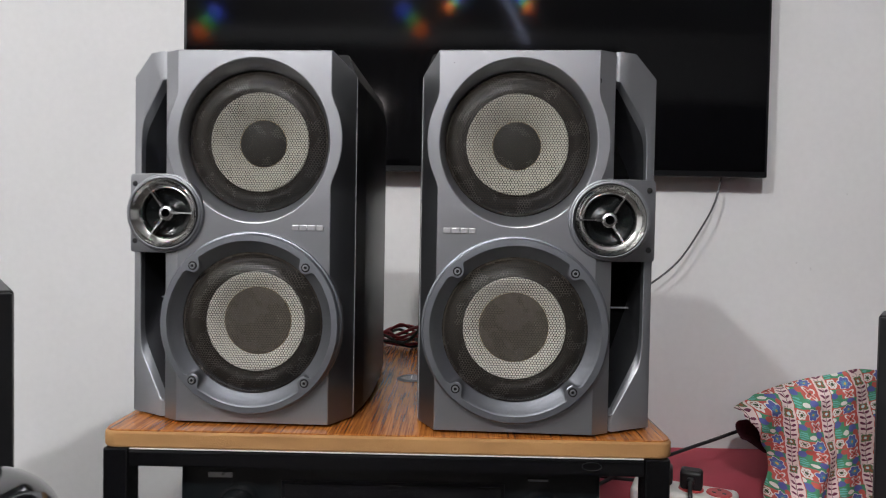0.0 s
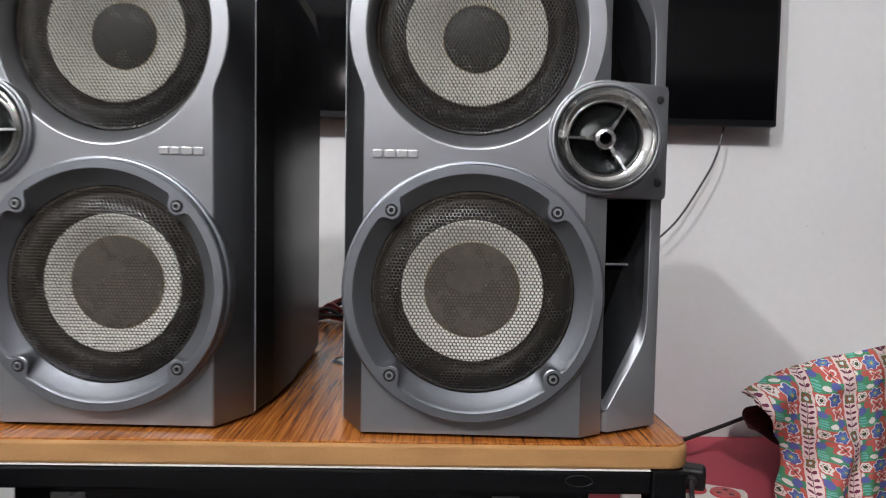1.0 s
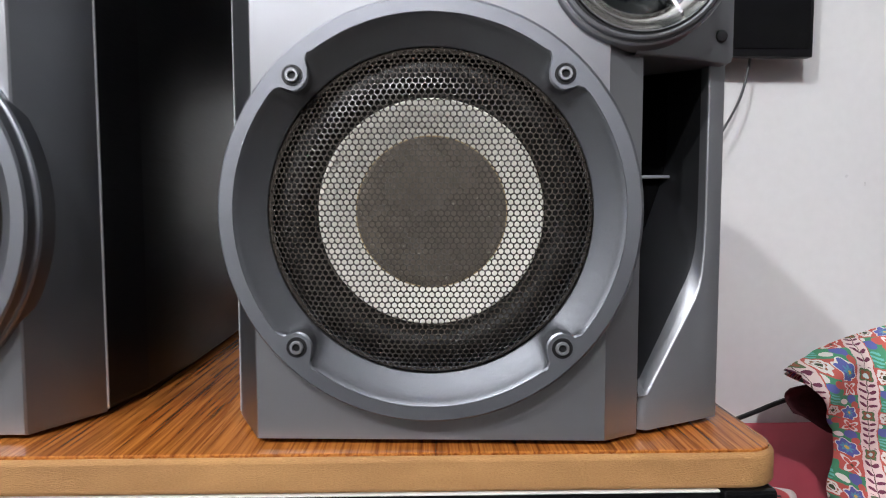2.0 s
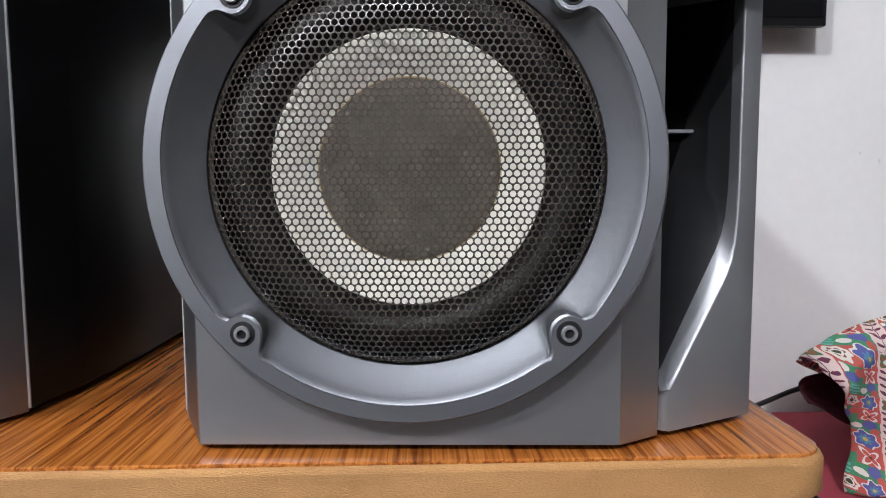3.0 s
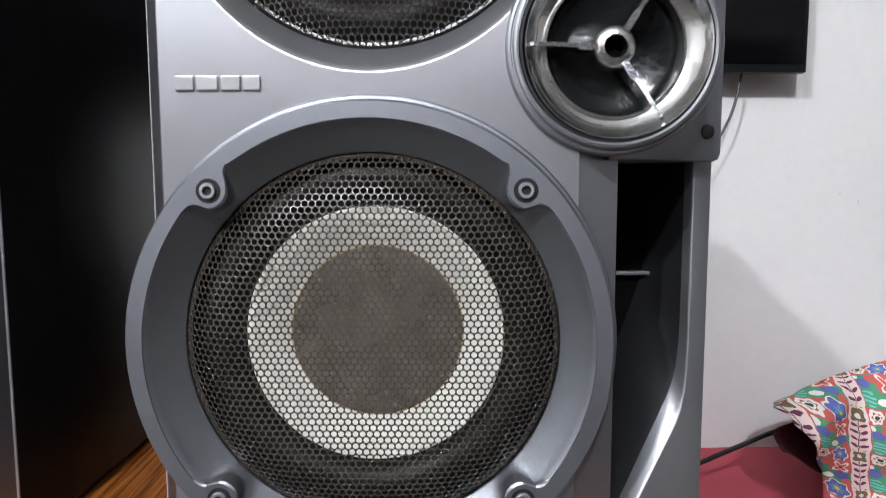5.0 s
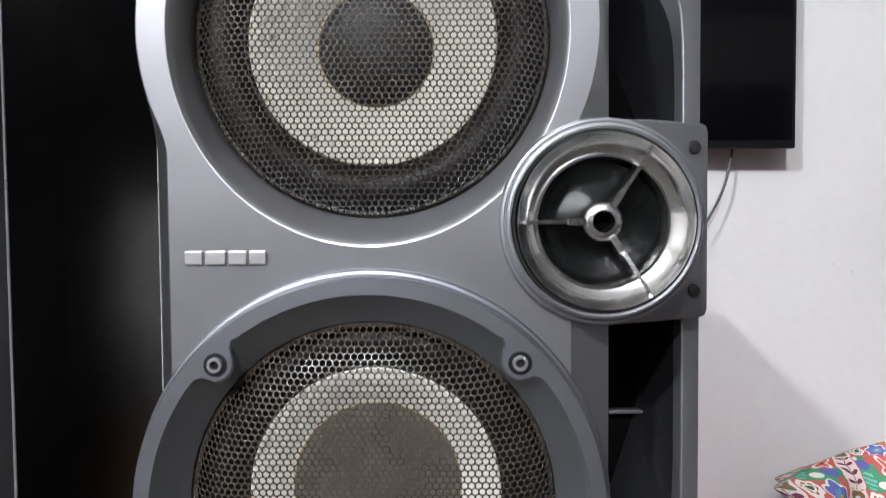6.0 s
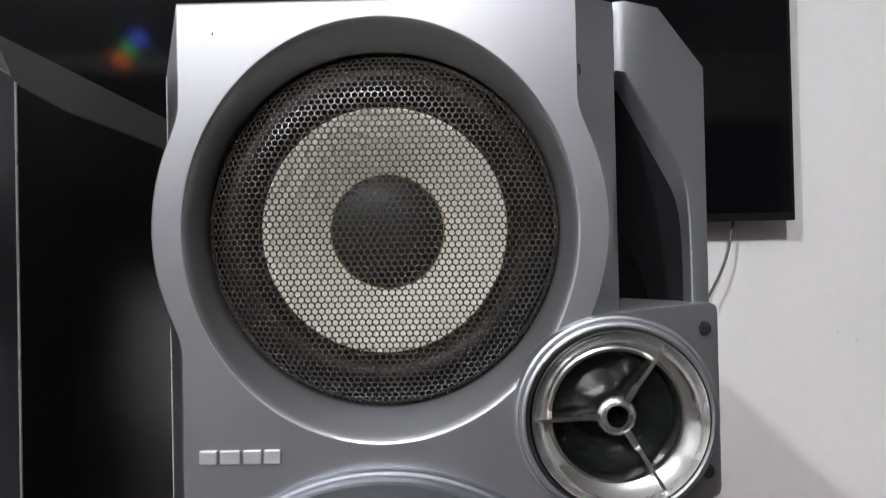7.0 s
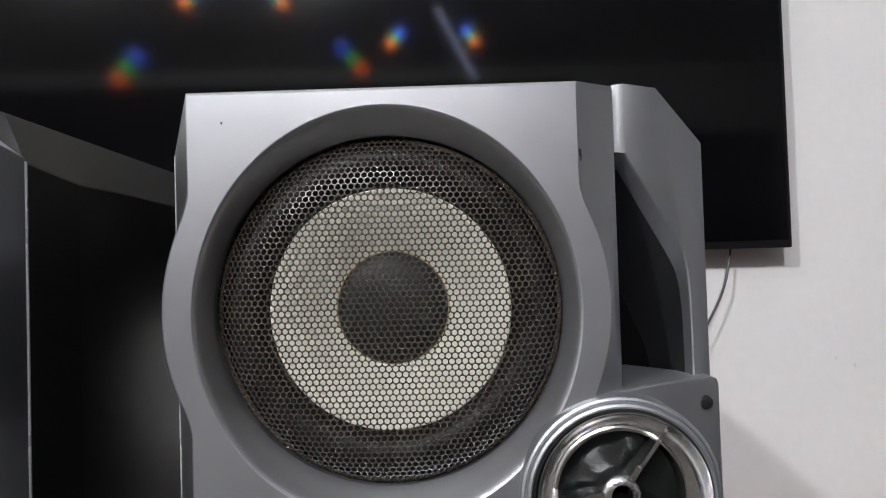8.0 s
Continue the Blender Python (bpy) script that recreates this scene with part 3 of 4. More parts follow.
def plug_mesh():
    return lathe([(0.0, 0.008), (0.0039, 0.008), (0.0040, 0.0004), (0.0045, -0.0004), (0.0060, -0.0002), (0.0076, 0.0008), (0.0083, 0.0022), (0.0084, 0.0060), (0.0078, 0.018)], TW_X + 0.0008, TW_Z, 48)


def arm_mesh(angle):
    """A thin blade from the phase plug out over the horn."""
    bm = bmesh.new()
    a = math.radians(angle)
    c, s = math.cos(a), math.sin(a)
    rows = []
    for r, w, y0, y1 in ((0.0070, 0.0014, 0.000, 0.010), (0.0140, 0.0013, -0.0006, 0.008), (0.0150, 0.0008, -0.0022, 0.008), (0.0240, 0.0008, -0.0040, 0.006), (0.0318, 0.0007, -0.0052, 0.0005), (0.0332, 0.0006, -0.0046, -0.0015)):
        rows.append([bm.verts.new((TW_X + 0.0008 + r * c - q * w * s, y, TW_Z + r * s + q * w * c)) for q, y in ((-1, y1), (-1, y0), (1, y0), (1, y1))])
    for p, q in zip(rows, rows[1:]):
        strip(bm, p, q, True)
    bm.faces.new(rows[0])
    bm.faces.new(rows[-1])
    return bm


def bolt_mesh(cx, y, cz, r=0.0036):
    """A socket-head bolt: round head with a six-sided hole."""
    return lathe([(r, y + 0.006), (r, y + 0.0005), (r * 0.88, y), (r * 0.6, y), (r * 0.55, y + 0.0003), (r * 0.53, y + 0.0026), (0.0, y + 0.0026)], cx, cz, 24)


def chip_mesh(cx, cy, cz, rx, rz):
    """A small ragged spot, a little proud of the paint."""
    bm = bmesh.new()
    rnd = random.Random(int(abs(cz) * 1e5))
    ring = []
    for k in range(11):
        a, q = 2 * math.pi * k / 11, rnd.uniform(0.6, 1.2)
        ring.append((cx + rx * q * math.cos(a), cz + rz * q * math.sin(a)))
    front = [bm.verts.new((x, cy - 0.0002, z)) for x, z in ring]
    back = [bm.verts.new((x, cy + 0.0006, z)) for x, z in ring]
    bm.faces.new(front)
    strip(bm, front, back, True)
    return bm


def driver(parent, name, cz, rim, back, cap_r, cap_rise, cone_mat, cap_mat, label):
    """rim, back: how deep the cone's outer edge and the foot of its cap lie."""
    d = part(name, lathe([(0.0785, rim - 0.004), (0.0785, rim + 0.004), (0.0745, rim + 0.004), (0.0735, rim + 0.012)], 0, cz), DARK_PLASTIC, parent, label)
    sur = [(0.0765, rim + 0.004), (0.0742, rim + 0.003)] + [(0.0645 + 0.0095 * math.cos(a), rim + 0.003 - 0.0075 * math.sin(a)) for a in (math.pi * i / 12 for i in range(1, 12))] + [(0.0546, rim + 0.001), (0.0530, rim + 0.003)]
    part("surround", lathe(sur, 0, cz), RUBBER, d, "black rubber roll")
    part("cone", lathe([(0.0536, rim + 0.0022), (0.0530, rim + 0.0010), (0.0522, rim + 0.0010), ((0.0524 + cap_r) / 2, (rim + back) / 2 + 0.0006), (cap_r - 0.002, back + 0.001)], 0, cz), cone_mat, d, "pale paper cone")
    cap = [(cap_r + 0.0002, back + 0.001), (cap_r, back - 0.0008)] + [(cap_r * math.cos(a), back - 0.0008 - cap_rise * math.sin(a)) for a in (math.pi / 2 * i / 8 for i in range(1, 8))] + [(0, back - 0.0008 - cap_rise)]
    part("glue_line", lathe([(cap_r + 0.0012, back + 0.0004), (cap_r + 0.0005, back - 0.0006), (cap_r - 0.0006, back - 0.0004)], 0, cz), GLUE, d, "yellowed glue line")
    part("dust_cap", lathe(cap, 0, cz, 96), cap_mat, d, "dark domed cap")
    return d


def loudspeaker(m, mirror, label):
    """mirror 1: the tweeter pod on the side of +x; -1 on the other."""
    sp = thing("bookshelf_speaker", m, label, "loudspeaker", "pair of bookshelf speakers")
    body = part("cabinet", cabinet_mesh(), CABINET_VINYL, sp, "black vinyl-wrapped cabinet, grey-brown on top", mirror, 25)
    body.data.materials.append(TOP_VINYL)
    # faces that look upwards get the paler grey-brown
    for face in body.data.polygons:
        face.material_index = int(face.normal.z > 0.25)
    front = part("front_panel", baffle_mesh(), SILVER, sp, "silver-grey moulded front", mirror, 20)
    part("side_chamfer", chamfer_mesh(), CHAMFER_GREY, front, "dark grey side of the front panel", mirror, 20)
    part("seam_bead", tube([(-0.1014, 0.0388, 0.004), (-0.1014, 0.0388, 0.19), (-0.1014, 0.0388, 0.3765)], 0.0009, 6), LOGO_SILVER, front, "bright seam line", mirror)
    wing = part("side_wing", wing_mesh(), GUNMETAL, sp, "grey plastic wing with a deep slot", mirror, 55)
    part("slot_rib", box(0.0998, 0.1296, 0.0655, 0.0702, 0.1270, 0.1287, 0.0003), GUNMETAL, wing, "", mirror)
    part("slot_wall", slot_wall_mesh(), SLOT_WALL_SHADE, wing, "wall of the slot with its shade put into a darker grey", mirror, 55)
    part("slot_shade", slot_shade_mesh(), HOLE_SHADE, wing, "inside of the slot, its deep shade painted black", mirror)
    ring = part("woofer_ring", ring_mesh(), RING_SILVER, sp, "silver-grey flange with four lugs", 1, 28)
    for sx in (-1, 1):
        for sz in (-1, 1):
            seat = part("bolt_seat", lathe([(0.0047, -0.0118), (0.0046, -0.01225), (0.0, -0.01225)], sx * 0.0593, LOW_Z + sz * 0.060, 32), DARK_PLASTIC, ring, "dark recess")
            part("bolt", bolt_mesh(sx * 0.0593, -0.0136, LOW_Z + sz * 0.060, 0.0031), GUNMETAL, ring)
    driver(sp, "upper_woofer", UP_Z + 0.0006, 0.0185, 0.033, 0.0255, 0.007, CONE_GREY, CAP_GREY, "woofer with pale cone")
    driver(sp, "lower_woofer", LOW_Z, 0.0095, 0.0195, 0.0363, 0.002, CONE_WHITE, CAP_BROWN, "woofer with pale ring and dark centre")
    part("upper_grille", grille_mesh(0.0753, 0.0175, 0.0145, UP_Z + 0.0006), GRILLE, sp, "black perforated metal grille", 1, 50)
    part("lower_grille", grille_mesh(0.0748, 0.0020, 0.0145, LOW_Z), GRILLE, sp, "black perforated metal grille", 1, 50)
    pod = part("tweeter_housing", tweeter_housing_mesh(), GUNMETAL, sp, "grey tweeter pod", mirror, 32)
    part("horn", horn_mesh(), WORN_CHROME, pod, "chrome horn with worn patches", mirror, 40)
    part("horn_gasket", lathe([(0.0368, 0.0), (0.0367, -0.0046), (0.0357, -0.0046), (0.0355, 0.0)], TW_X + 0.0004, TW_Z, 96), DARK_PLASTIC, pod, "black gasket ring", mirror)
    part("diaphragm", lathe([(0.0262, 0.0085), (0.0245, 0.0070), (0.0225, 0.0072), (0.016, 0.0105), (0.008, 0.013), (0.0, 0.013)], TW_X + 0.0008, TW_Z, 64), DIAPHRAGM, pod, "glossy black diaphragm", mirror)
    part("phase_plug", plug_mesh(), PLUG_METAL, pod, "chrome plug with a hole", mirror)
    # the hole's shade as a black lining
    part("plug_bore", lathe([(0.00402, 0.0006), (0.0038, 0.0060), (0.0, 0.0062)], TW_X + 0.0008, TW_Z, 32), HOLE_SHADE, pod, "bore with its shade painted black", mirror)
    for a in (180, 58, -59):
        part("arm", arm_mesh(a), PLUG_METAL, pod, "chrome blade", mirror, 20)
    for z in (0.256, 0.1935):
        part("screw", lathe([(0.0031, 0.032), (0.0031, 0.0240), (0.0026, 0.0232), (0.0, 0.0228)], 0.1392, z, 24), DARK_PLASTIC, pod, "", mirror)
    if mirror == 1:
        for x, y, z, rx, rz in ((0.0822, 0.0006, 0.3660, 0.0005, 0.0016), (0.0826, 0.0012, 0.3638, 0.0004, 0.0019), (-0.0666, -0.0001, 0.3826, 0.0004, 0.0005)):
            part("paint_chip", chip_mesh(x, y, z, rx, rz), DARK_PLASTIC, front, "small chip in the silver paint")
    # the maker's badge, as plain raised blocks
    badge = part("badge", box(-0.0748, -0.0676, -0.0012, 0.0002, 0.2078, 0.2134, 0.0005), LOGO_SILVER, front, "small silver badge", mirror)
    for x0, x1 in ((-0.0664, -0.0582), (-0.0570, -0.0496), (-0.0486, -0.0418)):
        part("badge_block", box(x0, x1, -0.0012, 0.0002, 0.2078, 0.2134, 0.0005), LOGO_SILVER, badge, "", mirror)
    return sp


# ---- the room ----
def structure(name, bm, mat, label, category):
    return tagged(part(name, bm, mat), label, category, "", "structure")


X0, X1, Y0, Y1, TOP = -5.6, 8.0, -6.6, 1.44, 3.62
structure("floor", box(X0 - 0.1, X1 + 0.1, Y0 - 0.1, Y1 + 0.1, -0.1, 0), FLOOR_TILE, "plain dark brown floor", "floor")
structure("ceiling", box(X0 - 0.1, X1 + 0.1, Y0 - 0.1, Y1 + 0.1, TOP, TOP + 0.1), CEILING_PAINT, "white painted ceiling", "ceiling")
north = structure("wall_north", box(X0 - 0.1, X1 + 0.1, Y1, Y1 + 0.12, 0, TOP), WALL_PAINT, "off-white painted plaster wall behind the television", "wall")
for x, z, rx, rz in ((0.7967, 0.7415, 0.0020, 0.0040), (0.7649, 0.7542, 0.0030, 0.0024), (0.8700, 0.9050, 0.0018, 0.0026)):
    part("scuff", chip_mesh(x, Y1 - 0.0002, z, rx, rz), SCUFF_GREY, north, "small grey scuff in the wall paint")
structure("wall_south", box(X0 - 0.1, X1 + 0.1, Y0 - 0.12, Y0, 0, TOP), WALL_PAINT, "off-white painted plaster wall", "wall")
structure("wall_west", box(X0 - 0.12, X0, Y0, Y1, 0, TOP), WALL_PAINT, "off-white painted plaster wall", "wall")
structure("wall_east", box(X1, X1 + 0.12, Y0, Y1, 0, TOP), WALL_PAINT, "off-white painted plaster wall", "wall")


def television():
    tv = thing("television", pose(0.0635, 1.39, 0.933), "large black flat-screen television mounted on the wall, switched off", "television")
    w = 0.6085
    part("back_cover", box(-w + 0.03, w - 0.03, 0.012, 0.049, 0.03, 0.66, 0.006), TV_PLASTIC, tv)
    part("bezel", box(-w, w, 0.0, 0.014, 0.0, 0.702, 0.002), TV_PLASTIC, tv, "thin black bezel")
    part("screen", box(-w + 0.006, w - 0.006, -0.0012, 0.001, 0.012, 0.696, 0.0005), TV_GLASS, tv, "glossy black screen")


television()


# ---- table, amplifier ----
def rack_table():
    t = thing("rack_table", pose(-0.0552, 0.6745, 0, 0, 0, -0.7), "black steel rack with a wood-grain board on top", "table")
    w, d = 0.2948, 0.60
    bm = bmesh.new()
    r = 0.016
    corner = [(-w, 0), (w, 0), (w, d), (-w, d)]
    loop = []
    for (x, y), a0 in zip(corner, (180, 270, 0, 90)):
        cx, cy = x + (r if x < 0 else -r), y + (r if y == 0 else -r)
        loop += [(cx + r * math.cos(math.radians(a0 + 15 * k)), cy + r * math.sin(math.radians(a0 + 15 * k))) for k in range(7)]
    lows = [[bm.verts.new((x * (1 - c / w), (y - d / 2) * (1 - 2 * c / d) + d / 2, z)) for x, y in loop] for z, c in ((0.5815, 0.0022), (0.5822, 0.0008), (0.5838, 0.0), (0.5960, 0.0), (0.5976, 0.0006), (0.5985, 0.0016))]
    for a, b in zip(lows, lows[1:]):
        strip(bm, a, b, True)
    bm.faces.new(lows[0])
    bm.faces.new(lows[-1])
    board = part("tabletop", bm, EDGE_WOOD, t, "raw board with worn edges")
    bm = bmesh.new()
    rows = []
    for z, k in ((0.5986, 0.9945), (0.5996, 0.9940), (0.6, 0.9920)):
        rows.append([bm.verts.new((x * k, (y - d / 2) * k + d / 2, z)) for x, y in loop])
    for a, b in zip(rows, rows[1:]):
        strip(bm, a, b, True)
    bm.faces.new(rows[-1])
    bm.faces.new(rows[0])
    part("laminate", bm, WOOD, board, "orange-brown wood-grain laminate")
    q = 0.026
    for x in (-w + 0.004, w - 0.004 - q):
        for y in (-0.001, d - 0.006 - q):
            part("leg", box(x, x + q, y, y + q, 0, 0.5815, 0.002), BLACK_STEEL, t)
    for y in (-0.0008, d - 0.006 - q):
        part("rail", box(-w + 0.0302, w - 0.0302, y, y + q - 0.0004, 0.5625, 0.5800, 0.0025), BLACK_STEEL, t)
        part("lower_rail", box(-w + 0.0302, w - 0.0302, y, y + q - 0.0004, 0.36, 0.384, 0.002), BLACK_STEEL, t)
    for x in (-w + 0.0044, w - 0.0044 - q + 0.0004):
        part("side_rail", box(x, x + q - 0.001, 0.033, d - 0.033, 0.5625, 0.5808, 0.002), BLACK_STEEL, t)
    part("pale_strip", box(-w + 0.031, w - 0.031, -0.0002, 0.02, 0.5804, 0.5812, 0.0002), STRIP_WHITE, t, "thin pale strip between the board and the rail")
    loop = [(0.2105 + 0.0100 * math.cos(a), -0.0010, 0.5730 + 0.0042 * math.sin(a)) for a in (2 * math.pi * k / 16 for k in range(17))]
    part("oval_mark", tube(loop, 0.0003, 6), DARK_PLASTIC, t, "thin grey oval mark on the front rail")
    part("shelf", box(-w + 0.006, w - 0.006, 0.0335, d - 0.0335, 0.384, 0.398, 0.001), BLACK_STEEL, t)
    return t


rack_table()


def amplifier():
    a = thing("amplifier", pose(-0.052, 0.712, 0.398), "black hi-fi amplifier on the shelf of the rack", "amplifier")
    part("case", box(-0.2235, 0.2235, 0.012, 0.36, 0.012, 0.152, 0.002), AMP_BLACK, a)
    fr = part("front_plate", box(-0.2265, 0.2265, 0.0, 0.012, 0.010, 0.158, 0.003), AMP_BLACK, a, "black brushed front")
    part("display_window", box(-0.115, 0.12, -0.002, 0.001, 0.095, 0.137, 0.001), DISPLAY, fr, "dark glass display")
    part("display_frame", box(-0.118, 0.123, -0.0012, 0.0005, 0.092, 0.140, 0.001), TV_PLASTIC, fr, "thin dark frame round the display")
    part("badge", box(-0.197, -0.171, -0.0008, 0.0005, 0.142, 0.1475, 0.0002), LOGO_SILVER, fr, "small silver badge")
    part("small_print", box(0.148, 0.170, -0.0006, 0.0005, 0.1435, 0.1455), GUNMETAL, fr)
    for x in (-0.165, 0.165):
        part("knob_ring", lathe([(0.0245, 0.0), (0.0245, -0.0022), (0.0222, -0.0022), (0.0222, 0.0)], x, 0.108, 48), GLOSS_BLACK, fr, "thin glossy ring round the knob")
        part("knob", lathe([(0.0, -0.022), (0.019, -0.022), (0.0205, -0.0205), (0.021, 0.0), (0.024, 0.0005)], x, 0.108, 48), AMP_BLACK, a)
    for x in (-0.18, 0.18):
        for y in (0.05, 0.3):
            part("foot", box(x - 0.02, x + 0.02, y - 0.02, y + 0.02, 0, 0.0118, 0.002), DARK_PLASTIC, a)


amplifier()

loudspeaker(pose(0.0749, 0.6826, 0.6, 0, 0, -3.46), 1, "silver-grey two-woofer bookshelf speaker with chrome tweeter on the table, filmed closely")
loudspeaker(pose(-0.2003, 0.7005, 0.6, 0, 0, -2.6), -1, "silver-grey two-woofer bookshelf speaker, mirror twin, on the same table")

# ---- lamps that light the room, and what stands behind the camera ----
for name, at, bar, words in (("ceiling_lamp", MAIN_LAMP, (-0.02, 0.02, -0.02, 0.02, 0.018, 0.30), "white ceiling lamp holder with a glowing bulb"), ("ceiling_lamp", REAR_LAMP, (-0.02, 0.02, -0.02, 0.02, 0.018, 0.11), "white ceiling lamp holder with a glowing bulb"), ("wall_lamp", SIDE_LAMP, (-0.03, 0.03, -0.098, -0.018, -0.03, 0.03), "white wall lamp holder with a glowing bulb")):
    lt = thing(name, pose(*at), words, "lamp")
    part("holder", box(*bar, 0.004), STRIP_WHITE, lt)
    bulb = bmesh.new()
    bmesh.ops.create_uvsphere(bulb, u_segments=20, v_segments=12, radius=0.018)
    part("bulb", bulb, LAMP_GLOW, lt)

sofa = thing("sofa", pose(0.1, -6.58, 0), "dark fabric sofa against the wall behind the camera", "sofa")
part("sofa_base", box(-1.2, 1.2, 0.2, 1.0, 0.08, 0.36, 0.03), SOFA_CLOTH, sofa)
part("backrest", box(-1.2, 1.2, 0.0, 0.24, 0.08, 0.86, 0.05), SOFA_CLOTH, sofa)
for k in (-1, 1):
    part("armrest", box(k * 1.3 - 0.1, k * 1.3 + 0.1, 0.0, 1.0, 0.0, 0.60, 0.04), SOFA_CLOTH, sofa)
for k in range(3):
    part("seat_cushion", box(-1.19 + 0.797 * k, -0.405 + 0.797 * k, 0.245, 1.02, 0.362, 0.5, 0.04), SOFA_CLOTH, sofa)
for x in (-1.15, 1.15):
    for y in (0.25, 0.92):
        part("sofa_foot", box(x - 0.03, x + 0.03, y - 0.03, y + 0.03, 0, 0.085, 0.004), DARK_PLASTIC, sofa)

def backdrop_mesh(x0, x1, y, z0, z1, wave=0.035, period=0.16):
    """A hanging cloth in soft vertical folds."""
    bm = bmesh.new()
    n = int((x1 - x0) / 0.02)
    rows = [[bm.verts.new((x0 + (x1 - x0) * i / n, y + wave * math.sin(2 * math.pi * i * 0.02 / period + 0.4 * math.sin(i * 0.07)) * (0.6 + 0.4 * (z < 1)), z)) for i in range(n + 1)] for z in (z0, z0 + 0.3, (z0 + z1) / 2, z1)]
    for a, b in zip(rows, rows[1:]):
        strip(bm, a, b)
    return bm


# dark cloths added behind the camera, to darken what screen and speakers mirror
for x0, x1, z1, cloth in ((-5.5, -1.32, 3.36, DARK_BACKDROP), (-1.30, 2.38, 3.36, BACKDROP), (2.42, 5.2, 2.64, DARK_BACKDROP)):
    cu = thing("curtain", pose(0, 0, 0), "unseen dark grey-brown floor-length cloth behind the camera, added to darken reflections", "curtain", "dark curtains")
    folds = part("backdrop_cloth", backdrop_mesh(x0, x1, -6.50, 0.02, z1), cloth, cu, "dark folded cloth", 1, 180)
    folds.modifiers.new("thickness", "SOLIDIFY").thickness = 0.004
    part("rod", box(x0 - 0.02, x1 - 0.02, -6.53, -6.50, z1 + 0.002, z1 + 0.03, 0.008), BLACK_STEEL, cu)

# another added cloth, out of view, for the left speaker's chamfer to mirror
side = thing("curtain", pose(0, 0, 0), "unseen dark grey-brown cloth on the television wall, added to darken the chamfer's reflection", "curtain", "dark curtains")
folds = part("backdrop_cloth", backdrop_mesh(2.2, 6.6, 1.34, 0.02, 3.36), BACKDROP, side, "dark folded cloth", 1, 180)
folds.modifiers.new("thickness", "SOLIDIFY").thickness = 0.004
part("rod", box(2.18, 6.62, 1.34, 1.37, 3.362, 3.39, 0.008), BLACK_STEEL, side)


# added lights, out of view, that give the screen its rainbow spots
def rainbow_caps(x, z, lean, size, strength):
    """A row of three small glowing caps, blue, green and red, hung from the ceiling."""
    li = thing("rainbow_helper", pose(x, -2.5, z), "unseen blue, green and red glowing caps, added for rainbow spots in the screen", "lamp", "coloured hanging lamps")
    for k, glow in ((1.15, GLOW_BLUE), (0.0, GLOW_GREEN), (-1.05, GLOW_RED)):
        bulb = bmesh.new()
        bmesh.ops.create_uvsphere(bulb, u_segments=16, v_segments=10, radius=size)
        bmesh.ops.translate(bulb, verts=bulb.verts, vec=(k * size * 1.5 * math.cos(lean), 0, k * size * 1.5 * math.sin(lean)))
        part("glowing_cap", bulb, glow[strength], li)
    reach = 1.9 * size
    part("holder_bar", tube([(-reach * math.cos(lean), -size * 1.1, -reach * math.sin(lean)), (0, -size * 1.1, 0), (reach * math.cos(lean), -size * 1.1, reach * math.sin(lean))], 0.006, 6), DARK_PLASTIC, li)
    part("hanging_rod", tube([(0, -size * 1.1, 0), (0, -size * 1.1, (TOP - z) / 2), (0, -size * 1.1, TOP - z)], 0.003, 6), DARK_PLASTIC, li)


for x, z, lean, size, strength in ((0.045, 2.61, 0.85, 0.030, 1), (0.605, 2.62, 2.2, 0.030, 1), (-1.88, 2.41, 0.9, 0.058, 0), (-0.27, 2.46, 2.3, 0.058, 0), (-1.44, 2.94, 0.9, 0.034, 1), (-0.80, 2.93, 2.2, 0.034, 1)):
    rainbow_caps(x, z, lean, size, strength)

# a slanted glowing tube, added out of view for a streak in the screen
tl = thing("streak_tube", pose(0, -2.5, 0), "slim slanted blue-white glowing tube, added for a streak in the screen", "lamp")
part("tube", tube([(0.36, 0, 2.84), (0.48, 0, 2.60), (0.63, 0, 2.30)], 0.012, 8), GLOW_TUBE, tl)
for x, z in ((0.36, 2.84), (0.63, 2.30)):
    part("hanging_rod", tube([(x, 0, z + 0.014), (x, 0, (TOP + z) / 2), (x, 0, TOP)], 0.002, 6), DARK_PLASTIC, tl)

# ---- bench, cloth and the things round the rack ----
bench = thing("low_bench", pose(0, 0, 0), "low bench covered with plain red cloth against the wall", "bench")
part("cover", box(0.12, 1.3, 0.90, 1.436, 0.30, 0.352, 0.012), RED_CLOTH, bench, "red cloth cover")
part("base", box(0.15, 1.27, 0.93, 1.43, 0.0, 0.30, 0.004), RED_CLOTH, bench)


def cloth_edge(z):
    """The left border of the hanging cloth at the height z."""
    if z > 0.505:
        return 0.514 + (z - 0.505) * 0.9
    if z > 0.44:
        return 0.514 + (0.505 - z) / 0.065 * 0.054
    return 0.568


